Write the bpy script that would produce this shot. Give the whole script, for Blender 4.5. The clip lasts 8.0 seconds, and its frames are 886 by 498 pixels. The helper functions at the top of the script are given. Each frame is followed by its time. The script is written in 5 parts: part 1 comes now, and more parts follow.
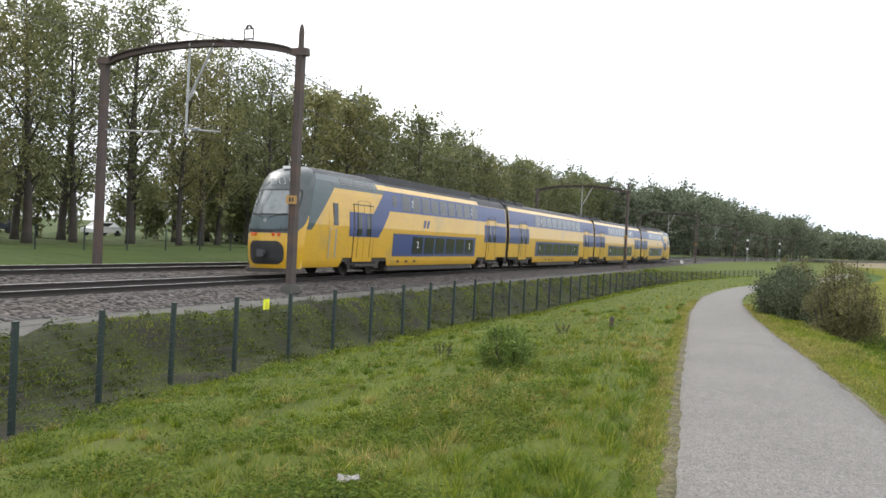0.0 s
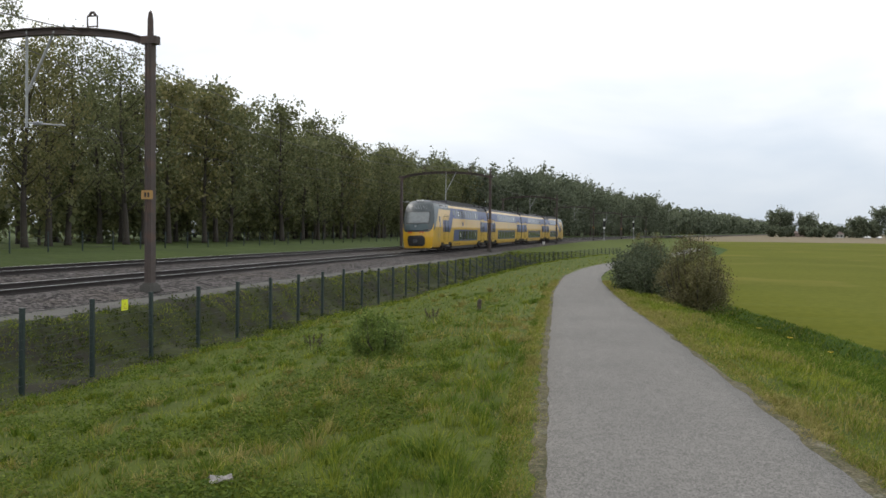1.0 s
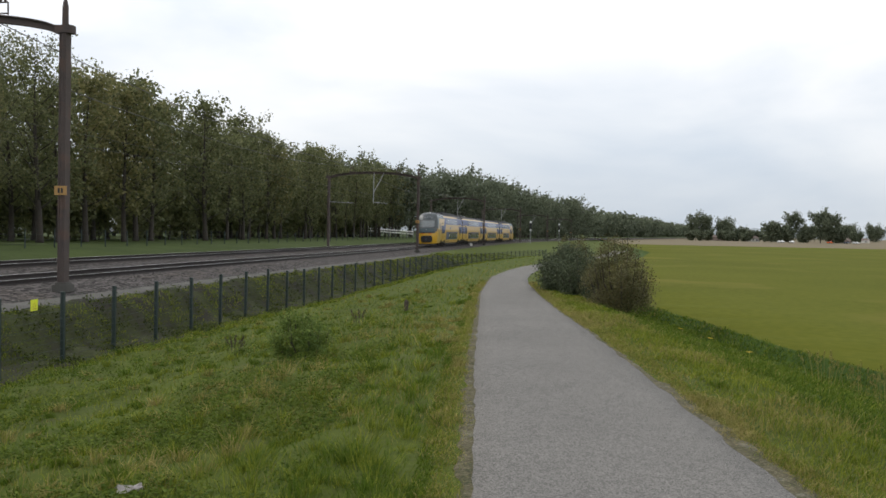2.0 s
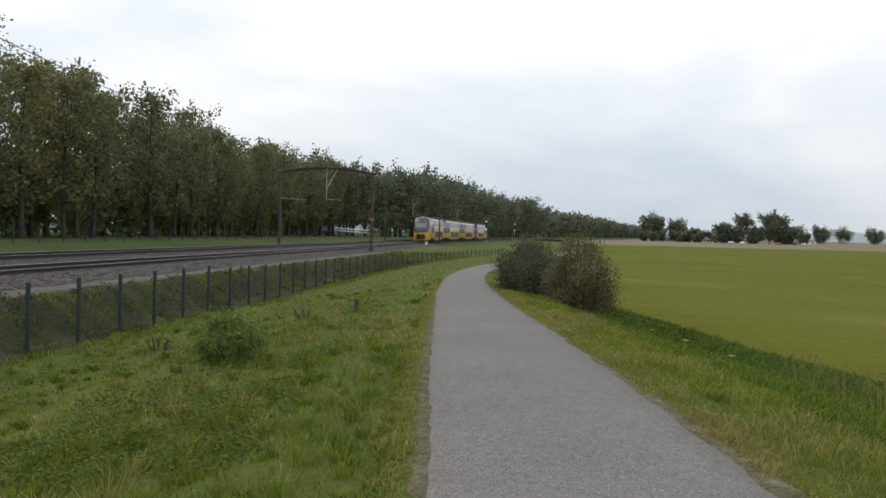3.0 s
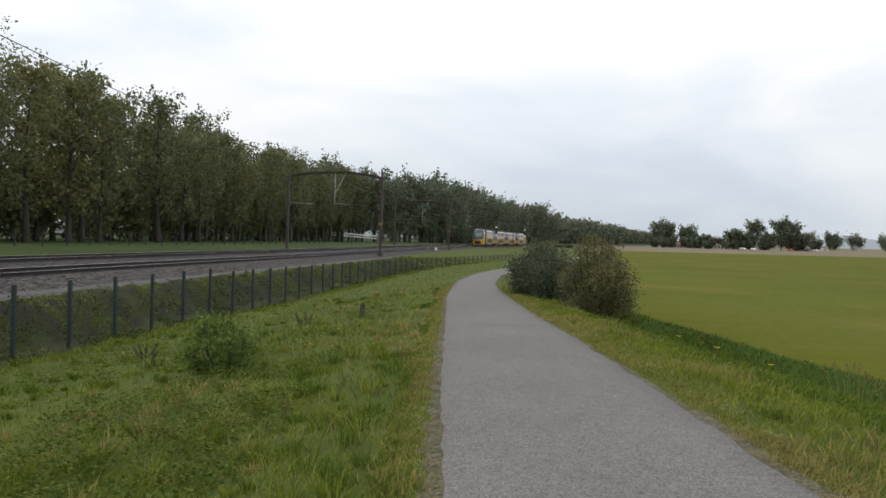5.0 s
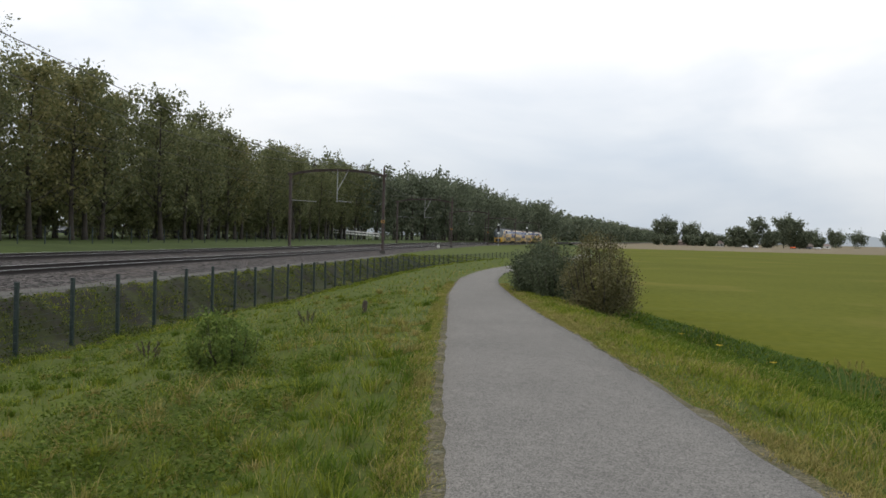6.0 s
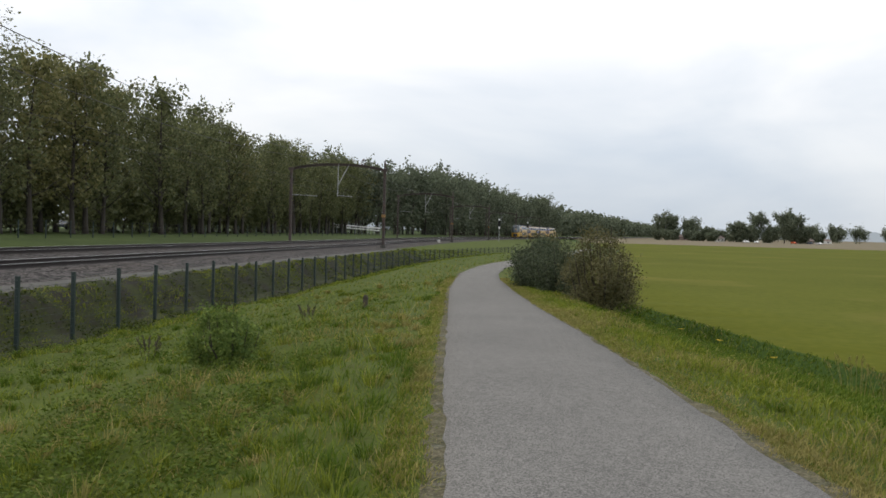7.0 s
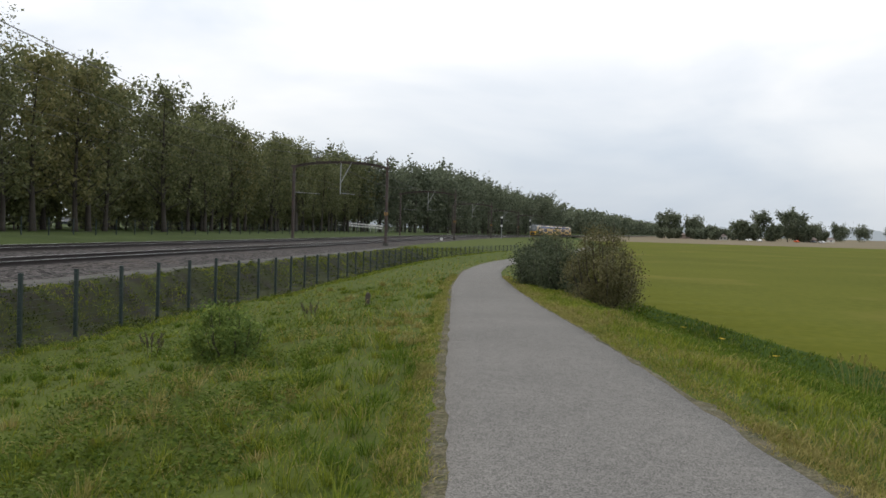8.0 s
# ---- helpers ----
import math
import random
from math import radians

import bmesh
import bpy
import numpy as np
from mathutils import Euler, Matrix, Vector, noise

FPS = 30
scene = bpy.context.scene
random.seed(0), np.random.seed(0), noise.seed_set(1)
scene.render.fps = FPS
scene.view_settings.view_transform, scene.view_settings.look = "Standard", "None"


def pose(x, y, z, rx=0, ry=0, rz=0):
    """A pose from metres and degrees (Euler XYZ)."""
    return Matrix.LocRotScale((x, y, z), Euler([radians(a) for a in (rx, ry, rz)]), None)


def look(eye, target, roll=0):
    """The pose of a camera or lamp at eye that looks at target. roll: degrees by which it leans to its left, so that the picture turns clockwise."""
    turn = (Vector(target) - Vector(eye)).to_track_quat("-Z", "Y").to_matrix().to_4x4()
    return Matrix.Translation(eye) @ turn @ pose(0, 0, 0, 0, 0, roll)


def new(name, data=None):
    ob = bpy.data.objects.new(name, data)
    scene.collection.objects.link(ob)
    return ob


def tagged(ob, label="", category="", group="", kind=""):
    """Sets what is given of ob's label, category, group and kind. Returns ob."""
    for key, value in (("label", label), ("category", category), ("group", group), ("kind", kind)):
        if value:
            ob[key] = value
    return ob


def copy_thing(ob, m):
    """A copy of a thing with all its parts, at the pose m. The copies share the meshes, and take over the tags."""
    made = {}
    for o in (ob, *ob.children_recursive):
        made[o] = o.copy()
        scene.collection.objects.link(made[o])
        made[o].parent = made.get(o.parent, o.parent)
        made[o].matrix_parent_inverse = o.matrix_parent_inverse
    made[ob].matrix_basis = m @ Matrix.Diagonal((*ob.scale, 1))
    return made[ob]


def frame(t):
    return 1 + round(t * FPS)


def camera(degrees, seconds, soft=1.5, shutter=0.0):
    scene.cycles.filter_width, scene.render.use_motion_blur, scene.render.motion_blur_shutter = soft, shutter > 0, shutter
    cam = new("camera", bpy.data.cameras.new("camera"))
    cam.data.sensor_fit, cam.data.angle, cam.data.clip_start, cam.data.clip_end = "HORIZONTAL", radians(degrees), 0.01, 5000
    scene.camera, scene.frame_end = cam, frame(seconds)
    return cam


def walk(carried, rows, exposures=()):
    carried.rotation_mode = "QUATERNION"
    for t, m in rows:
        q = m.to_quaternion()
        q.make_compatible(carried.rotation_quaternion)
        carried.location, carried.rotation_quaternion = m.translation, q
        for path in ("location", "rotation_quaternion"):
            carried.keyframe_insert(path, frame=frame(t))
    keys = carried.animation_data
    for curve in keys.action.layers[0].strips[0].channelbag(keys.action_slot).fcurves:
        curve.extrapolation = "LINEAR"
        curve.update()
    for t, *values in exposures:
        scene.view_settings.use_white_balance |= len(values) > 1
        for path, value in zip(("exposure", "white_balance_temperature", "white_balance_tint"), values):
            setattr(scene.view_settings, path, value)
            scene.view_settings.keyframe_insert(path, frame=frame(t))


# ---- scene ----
# ---------------------------------------------------------------- camera
cam = camera(55.2, 8.0, soft=1.6)
PATH = [
    (0.0, 0.43, -3.52, 1.99, -0.83, 2.751, 22.58),
    (0.5, 0.43, -3.52, 1.99, -1.48, 0.872, 16.93),
    (1.0, 0.43, -3.52, 1.99, -1.37, 0.574, 13.60),
    (1.5, 0.43, -3.52, 1.99, -1.25, 0.786, 11.06),
    (1.7, 0.427, -3.49, 1.986, -1.23, 0.88, 10.08),
    (2.8, 0.235, -1.865, 1.81, -1.20, 1.42, 6.12),
    (3.0, 0.174, -1.337, 1.77, -1.169, 1.376, 5.705),
    (3.5, 0.04, -0.306, 1.639, -1.072, 1.517, 4.67),
    (4.0, 0.0, 0.0, 1.60, -0.91, 1.557, 5.754),
    (4.5, 0.0, 0.0, 1.60, -0.738, 1.46, 6.223),
    (6.0, 0.0, 0.0, 1.60, -0.921, 1.418, 6.506),
    (6.5, 0.0, 0.0, 1.60, -1.09, 1.473, 6.401),
    (7.0, 0.0, 0.0, 1.60, -1.284, 1.501, 6.54),
    (7.5, 0.0, 0.0, 1.60, -1.367, 1.505, 6.476),
    (8.0, 0.0, 0.0, 1.60, -1.43, 1.60, 6.70),
]
walk(cam, [(t, pose(x, y, z, 90 + p, 0, h) @ pose(0, 0, 0, 0, 0, r)) for t, x, y, z, p, r, h in PATH],
     exposures=((0.0, 0.8), (0.5, 0.4), (1.0, 0.08), (1.7, -0.04), (3.0, -0.09), (8.0, -0.09)))

# ---------------------------------------------------------------- world and light
SUN_AZ, SUN_EL = -65, 38          # degrees from +y towards +x, and above the horizon
world = bpy.data.worlds.new("overcast_sky")
scene.world = world
world.use_nodes = True


def build_world():
    nt = world.node_tree
    nt.nodes.clear()
    n, l = nt.nodes, nt.links
    out = n.new("ShaderNodeOutputWorld")
    bg = n.new("ShaderNodeBackground")
    sky = n.new("ShaderNodeTexSky")
    sky.sky_type, sky.sun_disc = "NISHITA", False
    sky.sun_elevation, sky.sun_rotation = radians(SUN_EL), radians(SUN_AZ)
    sky.dust_density, sky.air_density = 4.0, 1.0
    scale = n.new("ShaderNodeMix")
    scale.data_type = "RGBA"
    scale.blend_type = "MULTIPLY"
    scale.inputs[0].default_value = 1.0
    scale.inputs[7].default_value = (0.09, 0.09, 0.09, 1)
    l.new(sky.outputs[0], scale.inputs[6])
    tc = n.new("ShaderNodeTexCoord")
    mp = n.new("ShaderNodeMapping")
    mp.inputs["Scale"].default_value = (1.0, 1.0, 3.2)
    l.new(tc.outputs["Generated"], mp.inputs[0])
    cl = n.new("ShaderNodeTexNoise")
    cl.inputs["Scale"].default_value = 2.3
    cl.inputs["Detail"].default_value = 5
    cl.inputs["Roughness"].default_value = 0.5
    cl.inputs["Distortion"].default_value = 0.3
    l.new(mp.outputs[0], cl.inputs["Vector"])
    # the cloud sheet grows brighter towards the zenith
    sep = n.new("ShaderNodeSeparateXYZ")
    l.new(tc.outputs["Generated"], sep.inputs[0])
    up = n.new("ShaderNodeValToRGB")
    e = up.color_ramp.elements
    e[0].position, e[0].color = 0.0, (0.76, 0.80, 0.835, 1)
    e[1].position, e[1].color = 0.45, (1.3, 1.3, 1.3, 1)
    mid = e.new(0.1)
    mid.color = (0.90, 0.94, 0.985, 1)
    mid2 = e.new(0.2)
    mid2.color = (1.1, 1.11, 1.13, 1)
    l.new(sep.outputs[2], up.inputs[0])
    cr = n.new("ShaderNodeValToRGB")
    c = cr.color_ramp.elements
    c[0].position, c[0].color = 0.36, (0.83, 0.885, 0.955, 1)
    c[1].position, c[1].color = 0.62, (1.13, 1.12, 1.11, 1)
    l.new(cl.outputs[0], cr.inputs[0])
    mul = n.new("ShaderNodeMix")
    mul.data_type, mul.blend_type = "RGBA", "MULTIPLY"
    mul.inputs[0].default_value = 1.0
    l.new(up.outputs[0], mul.inputs[6])
    l.new(cr.outputs[0], mul.inputs[7])
    mix = n.new("ShaderNodeMix")
    mix.data_type = "RGBA"
    mix.inputs[0].default_value = 0.9
    l.new(scale.outputs[2], mix.inputs[6])
    l.new(mul.outputs[2], mix.inputs[7])
    l.new(mix.outputs[2], bg.inputs[0])
    bg.inputs[1].default_value = 1.0
    l.new(bg.outputs[0], out.inputs[0])


build_world()
sun = new("sun", bpy.data.lights.new("sun", "SUN"))
sun.data.energy, sun.data.angle, sun.data.color = 1.0, radians(14), (1.0, 0.95, 0.87)
_a, _e = radians(SUN_AZ), radians(SUN_EL)
sun.matrix_world = look((0, 0, 60), (-math.sin(_a) * math.cos(_e) * 9, -math.cos(_a) * math.cos(_e) * 9, 60 - math.sin(_e) * 9))

# ---------------------------------------------------------------- materials


def material(name, base, rough=0.8, metal=0.0, spec=0.5, vary=0.0, scale=3.0, fine=40.0, bump=0.0, second=None, trans=0.0, island=0.0, stain=None, coord="Object"):
    """Noise at two scales mixes base with second; island varies each joined piece; trans lets light through leaves."""
    m = bpy.data.materials.new(name)
    m.use_nodes = True
    nt = m.node_tree
    n, l = nt.nodes, nt.links
    b = n["Principled BSDF"]
    b.inputs["Roughness"].default_value = rough
    b.inputs["Metallic"].default_value = metal
    b.inputs["Specular IOR Level"].default_value = spec
    rgb = lambda c: (c[0], c[1], c[2], 1)
    second = second or tuple(min(1, c * (1 - vary)) for c in base)
    tc = n.new("ShaderNodeTexCoord")
    big = n.new("ShaderNodeTexNoise")
    big.inputs["Scale"].default_value, big.inputs["Detail"].default_value = scale, 4
    l.new(tc.outputs[coord], big.inputs["Vector"])
    small = n.new("ShaderNodeTexNoise")
    small.inputs["Scale"].default_value, small.inputs["Detail"].default_value = fine, 3
    l.new(tc.outputs[coord], small.inputs["Vector"])
    add = n.new("ShaderNodeMath")
    add.operation = "ADD"
    l.new(big.outputs[0], add.inputs[0])
    l.new(small.outputs[0], add.inputs[1])
    fac = n.new("ShaderNodeMapRange")
    fac.inputs[1].default_value, fac.inputs[2].default_value = 0.72, 1.28
    l.new(add.outputs[0], fac.inputs[0])
    mx = n.new("ShaderNodeMix")
    mx.data_type = "RGBA"
    mx.inputs[6].default_value, mx.inputs[7].default_value = rgb(base), rgb(second)
    l.new(fac.outputs[0], mx.inputs[0])
    colour = mx.outputs[2]
    if stain:
        sn = n.new("ShaderNodeTexNoise")
        sn.inputs["Scale"].default_value, sn.inputs["Detail"].default_value = stain[1], 6
        l.new(tc.outputs[coord], sn.inputs["Vector"])
        sr = n.new("ShaderNodeMapRange")
        sr.inputs[1].default_value, sr.inputs[2].default_value, sr.inputs[4].default_value = stain[2], stain[2] + 0.12, stain[3]
        l.new(sn.outputs[0], sr.inputs[0])
        ms = n.new("ShaderNodeMix")
        ms.data_type = "RGBA"
        ms.inputs[7].default_value = rgb(stain[0])
        l.new(colour, ms.inputs[6])
        l.new(sr.outputs[0], ms.inputs[0])
        colour = ms.outputs[2]
    if island:
        geo = n.new("ShaderNodeNewGeometry")
        hsv = n.new("ShaderNodeHueSaturation")
        mr = n.new("ShaderNodeMapRange")
        mr.inputs[3].default_value, mr.inputs[4].default_value = 1 - island, 1 + island
        l.new(geo.outputs["Random Per Island"], mr.inputs[0])
        l.new(mr.outputs[0], hsv.inputs["Value"])
        mh = n.new("ShaderNodeMapRange")
        mh.inputs[3].default_value, mh.inputs[4].default_value = 0.5 + island * 0.045, 0.5 - island * 0.045
        l.new(geo.outputs["Random Per Island"], mh.inputs[0])
        l.new(mh.outputs[0], hsv.inputs["Hue"])
        l.new(colour, hsv.inputs["Color"])
        colour = hsv.outputs[0]
    l.new(colour, b.inputs["Base Color"])
    if bump:
        bp = n.new("ShaderNodeBump")
        bp.inputs["Strength"].default_value, bp.inputs["Distance"].default_value = min(1.0, bump), 0.02
        l.new(add.outputs[0], bp.inputs["Height"])
        l.new(bp.outputs[0], b.inputs["Normal"])
    if trans:
        tr = n.new("ShaderNodeBsdfTranslucent")
        l.new(colour, tr.inputs[0])
        ms = n.new("ShaderNodeMixShader")
        ms.inputs[0].default_value = trans
        l.new(b.outputs[0], ms.inputs[1])
        l.new(tr.outputs[0], ms.inputs[2])
        l.new(ms.outputs[0], n["Material Output"].inputs[0])
    return m


def chips(m, scale, low, high, depth):
    """Gives a material single stones of that many to the metre, each of its own shade."""
    nt = m.node_tree
    n, l = nt.nodes, nt.links
    b = n["Principled BSDF"]
    colour = b.inputs["Base Color"].links[0].from_socket
    tc = n.new("ShaderNodeTexCoord")
    vo = n.new("ShaderNodeTexVoronoi")
    vo.inputs["Scale"].default_value = scale
    l.new(tc.outputs["Object"], vo.inputs["Vector"])
    sep = n.new("ShaderNodeSeparateColor")
    l.new(vo.outputs["Color"], sep.inputs[0])
    mr = n.new("ShaderNodeMapRange")
    mr.inputs[3].default_value, mr.inputs[4].default_value = low, high
    l.new(sep.outputs[0], mr.inputs[0])
    hsv = n.new("ShaderNodeHueSaturation")
    l.new(mr.outputs[0], hsv.inputs["Value"])
    l.new(colour, hsv.inputs["Color"])
    l.new(hsv.outputs[0], b.inputs["Base Color"])
    mix = n.new("ShaderNodeMath")
    mix.operation = "SUBTRACT"
    l.new(sep.outputs[1], mix.inputs[0])
    l.new(vo.outputs["Distance"], mix.inputs[1])
    bp = n.new("ShaderNodeBump")
    bp.inputs["Strength"].default_value, bp.inputs["Distance"].default_value = 0.8, depth
    l.new(mix.outputs[0], bp.inputs["Height"])
    l.new(bp.outputs[0], b.inputs["Normal"])
    return m


M_VERGE = material("verge_soil_grass", (0.085, 0.108, 0.019), 0.95, second=(0.05, 0.067, 0.013), scale=0.9, fine=14, bump=0.6, stain=((0.075, 0.065, 0.03), 1.3, 0.58, 0.4), spec=0.12)
M_BANK = material("embankment_soil", (0.046, 0.054, 0.018), 0.95, second=(0.024, 0.026, 0.014), scale=0.8, fine=9, bump=0.8, stain=((0.03, 0.027, 0.022), 0.7, 0.5, 0.85), spec=0.12)
M_FIELD = material("field_crop", (0.113, 0.119, 0.019), 0.98, second=(0.080, 0.092, 0.014), scale=0.05, fine=2.5, bump=0.3, stain=((0.16, 0.14, 0.036), 0.09, 0.55, 0.6), spec=0.03)
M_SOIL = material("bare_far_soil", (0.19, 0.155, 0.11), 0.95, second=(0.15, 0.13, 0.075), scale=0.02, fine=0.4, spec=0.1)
M_FAR = material("far_grass", (0.055, 0.078, 0.018), 0.95, second=(0.034, 0.05, 0.013), scale=0.2, fine=5, bump=0.4, spec=0.12)
M_DITCH = material("ditch_grass_soil", (0.05, 0.085, 0.016), 0.95, second=(0.03, 0.055, 0.012), scale=0.9, fine=10, bump=0.5, spec=0.12)
M_BALLAST = chips(material("ballast_stone", (0.088, 0.08, 0.077), 0.95, second=(0.028, 0.025, 0.024), scale=6, fine=15, bump=1.0, stain=((0.06, 0.05, 0.043), 0.5, 0.5, 0.5), spec=0.12), 9.5, 0.1, 2.3, 0.07)
M_DUCT = material("grey_service_strip", (0.125, 0.12, 0.112), 0.9, second=(0.08, 0.078, 0.07), scale=1.2, fine=30, bump=0.3, spec=0.12)
M_ASPHALT = chips(material("cycle_path_asphalt", (0.19, 0.182, 0.17), 0.92, second=(0.153, 0.147, 0.138), scale=0.5, fine=9, spec=0.15), 105, 0.5, 1.5, 0.005)
M_STRAW = chips(material("dry_edge_litter", (0.15, 0.128, 0.085), 0.95, second=(0.05, 0.055, 0.026), scale=3.5, fine=24, spec=0.12, stain=((0.26, 0.245, 0.22), 2.4, 0.58, 0.5)), 55, 0.6, 1.4, 0.008)
M_BLADE = material("grass_blades", (0.195, 0.228, 0.03), 0.65, second=(0.125, 0.165, 0.018), scale=0.5, fine=3, island=0.4, trans=0.35, spec=0.12)
M_BLADE_DRY = material("dry_grass_blades", (0.31, 0.265, 0.095), 0.7, second=(0.21, 0.2, 0.055), scale=0.5, fine=3, island=0.4, trans=0.3, spec=0.2)
M_BLADE_LUSH = material("lush_ditch_blades", (0.095, 0.15, 0.018), 0.75, second=(0.064, 0.108, 0.012), scale=0.6, fine=4, island=0.4, trans=0.35, spec=0.1)
M_WEED = material("weed_leaves", (0.112, 0.152, 0.026), 0.85, second=(0.06, 0.095, 0.015), scale=0.7, fine=5, island=0.4, trans=0.25, spec=0.12)
M_LEAF = material("poplar_leaves", (0.165, 0.178, 0.078), 0.55, second=(0.118, 0.132, 0.06), scale=0.15, fine=1.2, island=0.4, trans=0.42, spec=0.25)
M_LEAF_WARM = material("poplar_leaves_yellowing", (0.205, 0.198, 0.078), 0.55, second=(0.15, 0.152, 0.062), scale=0.15, fine=1.2, island=0.4, trans=0.45, spec=0.25)
M_LEAF_FAR = material("wood_leaves", (0.145, 0.165, 0.105), 0.65, second=(0.105, 0.128, 0.082), scale=0.1, fine=0.8, island=0.35, trans=0.35, spec=0.25)
M_BANKWEED = material("bank_weed_leaves", (0.066, 0.082, 0.02), 0.9, second=(0.036, 0.05, 0.013), scale=0.8, fine=6, island=0.4, trans=0.2, spec=0.08)
M_SAPLING = material("sapling_leaves", (0.15, 0.205, 0.05), 0.75, second=(0.10, 0.15, 0.036), scale=1, fine=8, island=0.35, trans=0.35, spec=0.15)
M_WILLOW = material("greygreen_bush_leaves", (0.085, 0.105, 0.055), 0.7, second=(0.052, 0.068, 0.036), scale=0.8, fine=6, island=0.45, trans=0.25, spec=0.3)
M_BRONZE = material("bronze_bush_leaves", (0.165, 0.145, 0.062), 0.7, second=(0.10, 0.10, 0.044), scale=0.9, fine=6, island=0.28, trans=0.25, spec=0.3)
M_BARK = material("bark", (0.062, 0.052, 0.042), 0.95, second=(0.034, 0.029, 0.024), scale=2, fine=18, bump=0.8)
M_RUST = material("rusty_mast_steel", (0.085, 0.064, 0.057), 0.8, second=(0.055, 0.043, 0.04), scale=1.5, fine=25, bump=0.25, stain=((0.10, 0.06, 0.045), 2.0, 0.55, 0.6))
M_GALV = material("galvanised_steel", (0.36, 0.37, 0.37), 0.6, metal=0.3, second=(0.28, 0.29, 0.29), scale=4, fine=40, bump=0.1)
M_RAILSIDE = material("rail_rust", (0.024, 0.018, 0.016), 0.85, second=(0.016, 0.013, 0.012), scale=2, fine=30, bump=0.3)
M_RAILTOP = material("rail_head_polished", (0.55, 0.55, 0.56), 0.28, metal=0.9, second=(0.45, 0.44, 0.44), scale=1, fine=30)
M_SLEEPER = material("sleeper_concrete", (0.12, 0.105, 0.094), 0.95, second=(0.075, 0.066, 0.06), scale=3, fine=30, bump=0.4)
M_FENCE = material("green_fence_paint", (0.010, 0.022, 0.021), 0.5, second=(0.016, 0.030, 0.028), scale=3, fine=50, bump=0.05)
M_WIRE = material("fence_wire", (0.022, 0.034, 0.03), 0.7, second=(0.016, 0.026, 0.022), scale=3, fine=30)
M_CABLE = material("catenary_wire", (0.09, 0.085, 0.08), 0.6, second=(0.07, 0.065, 0.06))
M_YELLOW = material("train_yellow_paint", (0.56, 0.325, 0.016), 0.3, second=(0.48, 0.275, 0.02), scale=0.5, fine=6, stain=((0.33, 0.24, 0.08), 0.6, 0.58, 0.55))
M_BLUE = material("train_blue_paint", (0.012, 0.032, 0.15), 0.4, second=(0.016, 0.038, 0.135), scale=0.6, fine=8)
M_CABBLUE = material("cab_blue_grey_paint", (0.030, 0.056, 0.064), 0.35, second=(0.038, 0.062, 0.068), scale=0.8, fine=9)
# Windscreen base is lifted to grey to imitate the pale sky reflected in it.
M_SCREEN = material("windscreen_glass_painted_sky", (0.10, 0.115, 0.12), 0.06, second=(0.14, 0.155, 0.16), spec=1.0, scale=1.2, fine=4)
M_DOME = material("cab_dome_grey", (0.040, 0.052, 0.056), 0.4, second=(0.055, 0.066, 0.07), scale=2.5, fine=14)
M_GREYROOF = material("train_grey_roof", (0.058, 0.06, 0.068), 0.75, second=(0.04, 0.04, 0.045), scale=0.8, fine=10, bump=0.1, stain=((0.08, 0.07, 0.065), 0.7, 0.55, 0.6))
M_LGREY = material("train_light_grey", (0.25, 0.265, 0.275), 0.4, second=(0.19, 0.20, 0.21), scale=1, fine=12)
M_DARK = material("train_underframe", (0.028, 0.025, 0.023), 0.8, second=(0.05, 0.042, 0.036), scale=2, fine=14, bump=0.3)
M_GASKET = material("black_rubber", (0.012, 0.012, 0.013), 0.6, second=(0.02, 0.02, 0.02))
M_GLASS = material("train_window_glass", (0.015, 0.02, 0.025), 0.12, second=(0.022, 0.028, 0.034), spec=0.45, scale=0.4, fine=3)
for _m, _c in ((M_YELLOW, 0.28), (M_BLUE, 0.12), (M_CABBLUE, 0.1)):
    _b = _m.node_tree.nodes["Principled BSDF"]
    _b.inputs["Coat Weight"].default_value, _b.inputs["Coat Roughness"].default_value = _c, 0.12
M_WHITE = material("white_marking", (0.8, 0.8, 0.8), 0.5, second=(0.7, 0.7, 0.7))
M_AMBER = material("lamp_lens_orange", (0.55, 0.10, 0.02), 0.25, second=(0.5, 0.08, 0.02))
M_SIGN = material("yellow_sign_plate", (0.72, 0.75, 0.03), 0.4, second=(0.66, 0.70, 0.04), scale=4, fine=20)
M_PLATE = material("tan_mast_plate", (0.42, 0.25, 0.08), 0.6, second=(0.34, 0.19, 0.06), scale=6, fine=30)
M_STUMP = material("weathered_post_wood", (0.07, 0.055, 0.04), 0.9, second=(0.04, 0.033, 0.026), scale=5, fine=40, bump=0.6)
M_FLOWER = material("yellow_petals", (0.75, 0.55, 0.03), 0.6, second=(0.7, 0.45, 0.03), island=0.2)
M_PAPER = material("white_litter", (0.5, 0.46, 0.45), 0.7, second=(0.22, 0.2, 0.19), scale=8, fine=40, bump=0.3)
M_BRICK = material("farm_brick", (0.26, 0.20, 0.17), 0.9, second=(0.20, 0.155, 0.13), scale=1, fine=12)
M_ROOF = material("farm_roof", (0.20, 0.15, 0.13), 0.9, second=(0.15, 0.12, 0.105), scale=1, fine=9)
M_WALLW = material("white_render_wall", (0.72, 0.71, 0.68), 0.85, second=(0.62, 0.61, 0.58), scale=0.6, fine=6)
M_CARW = material("white_car_paint", (0.78, 0.79, 0.80), 0.25, second=(0.74, 0.75, 0.76))
M_CARD = material("dark_car_paint", (0.05, 0.06, 0.08), 0.25, second=(0.06, 0.07, 0.09))

# ---------------------------------------------------------------- mesh tools


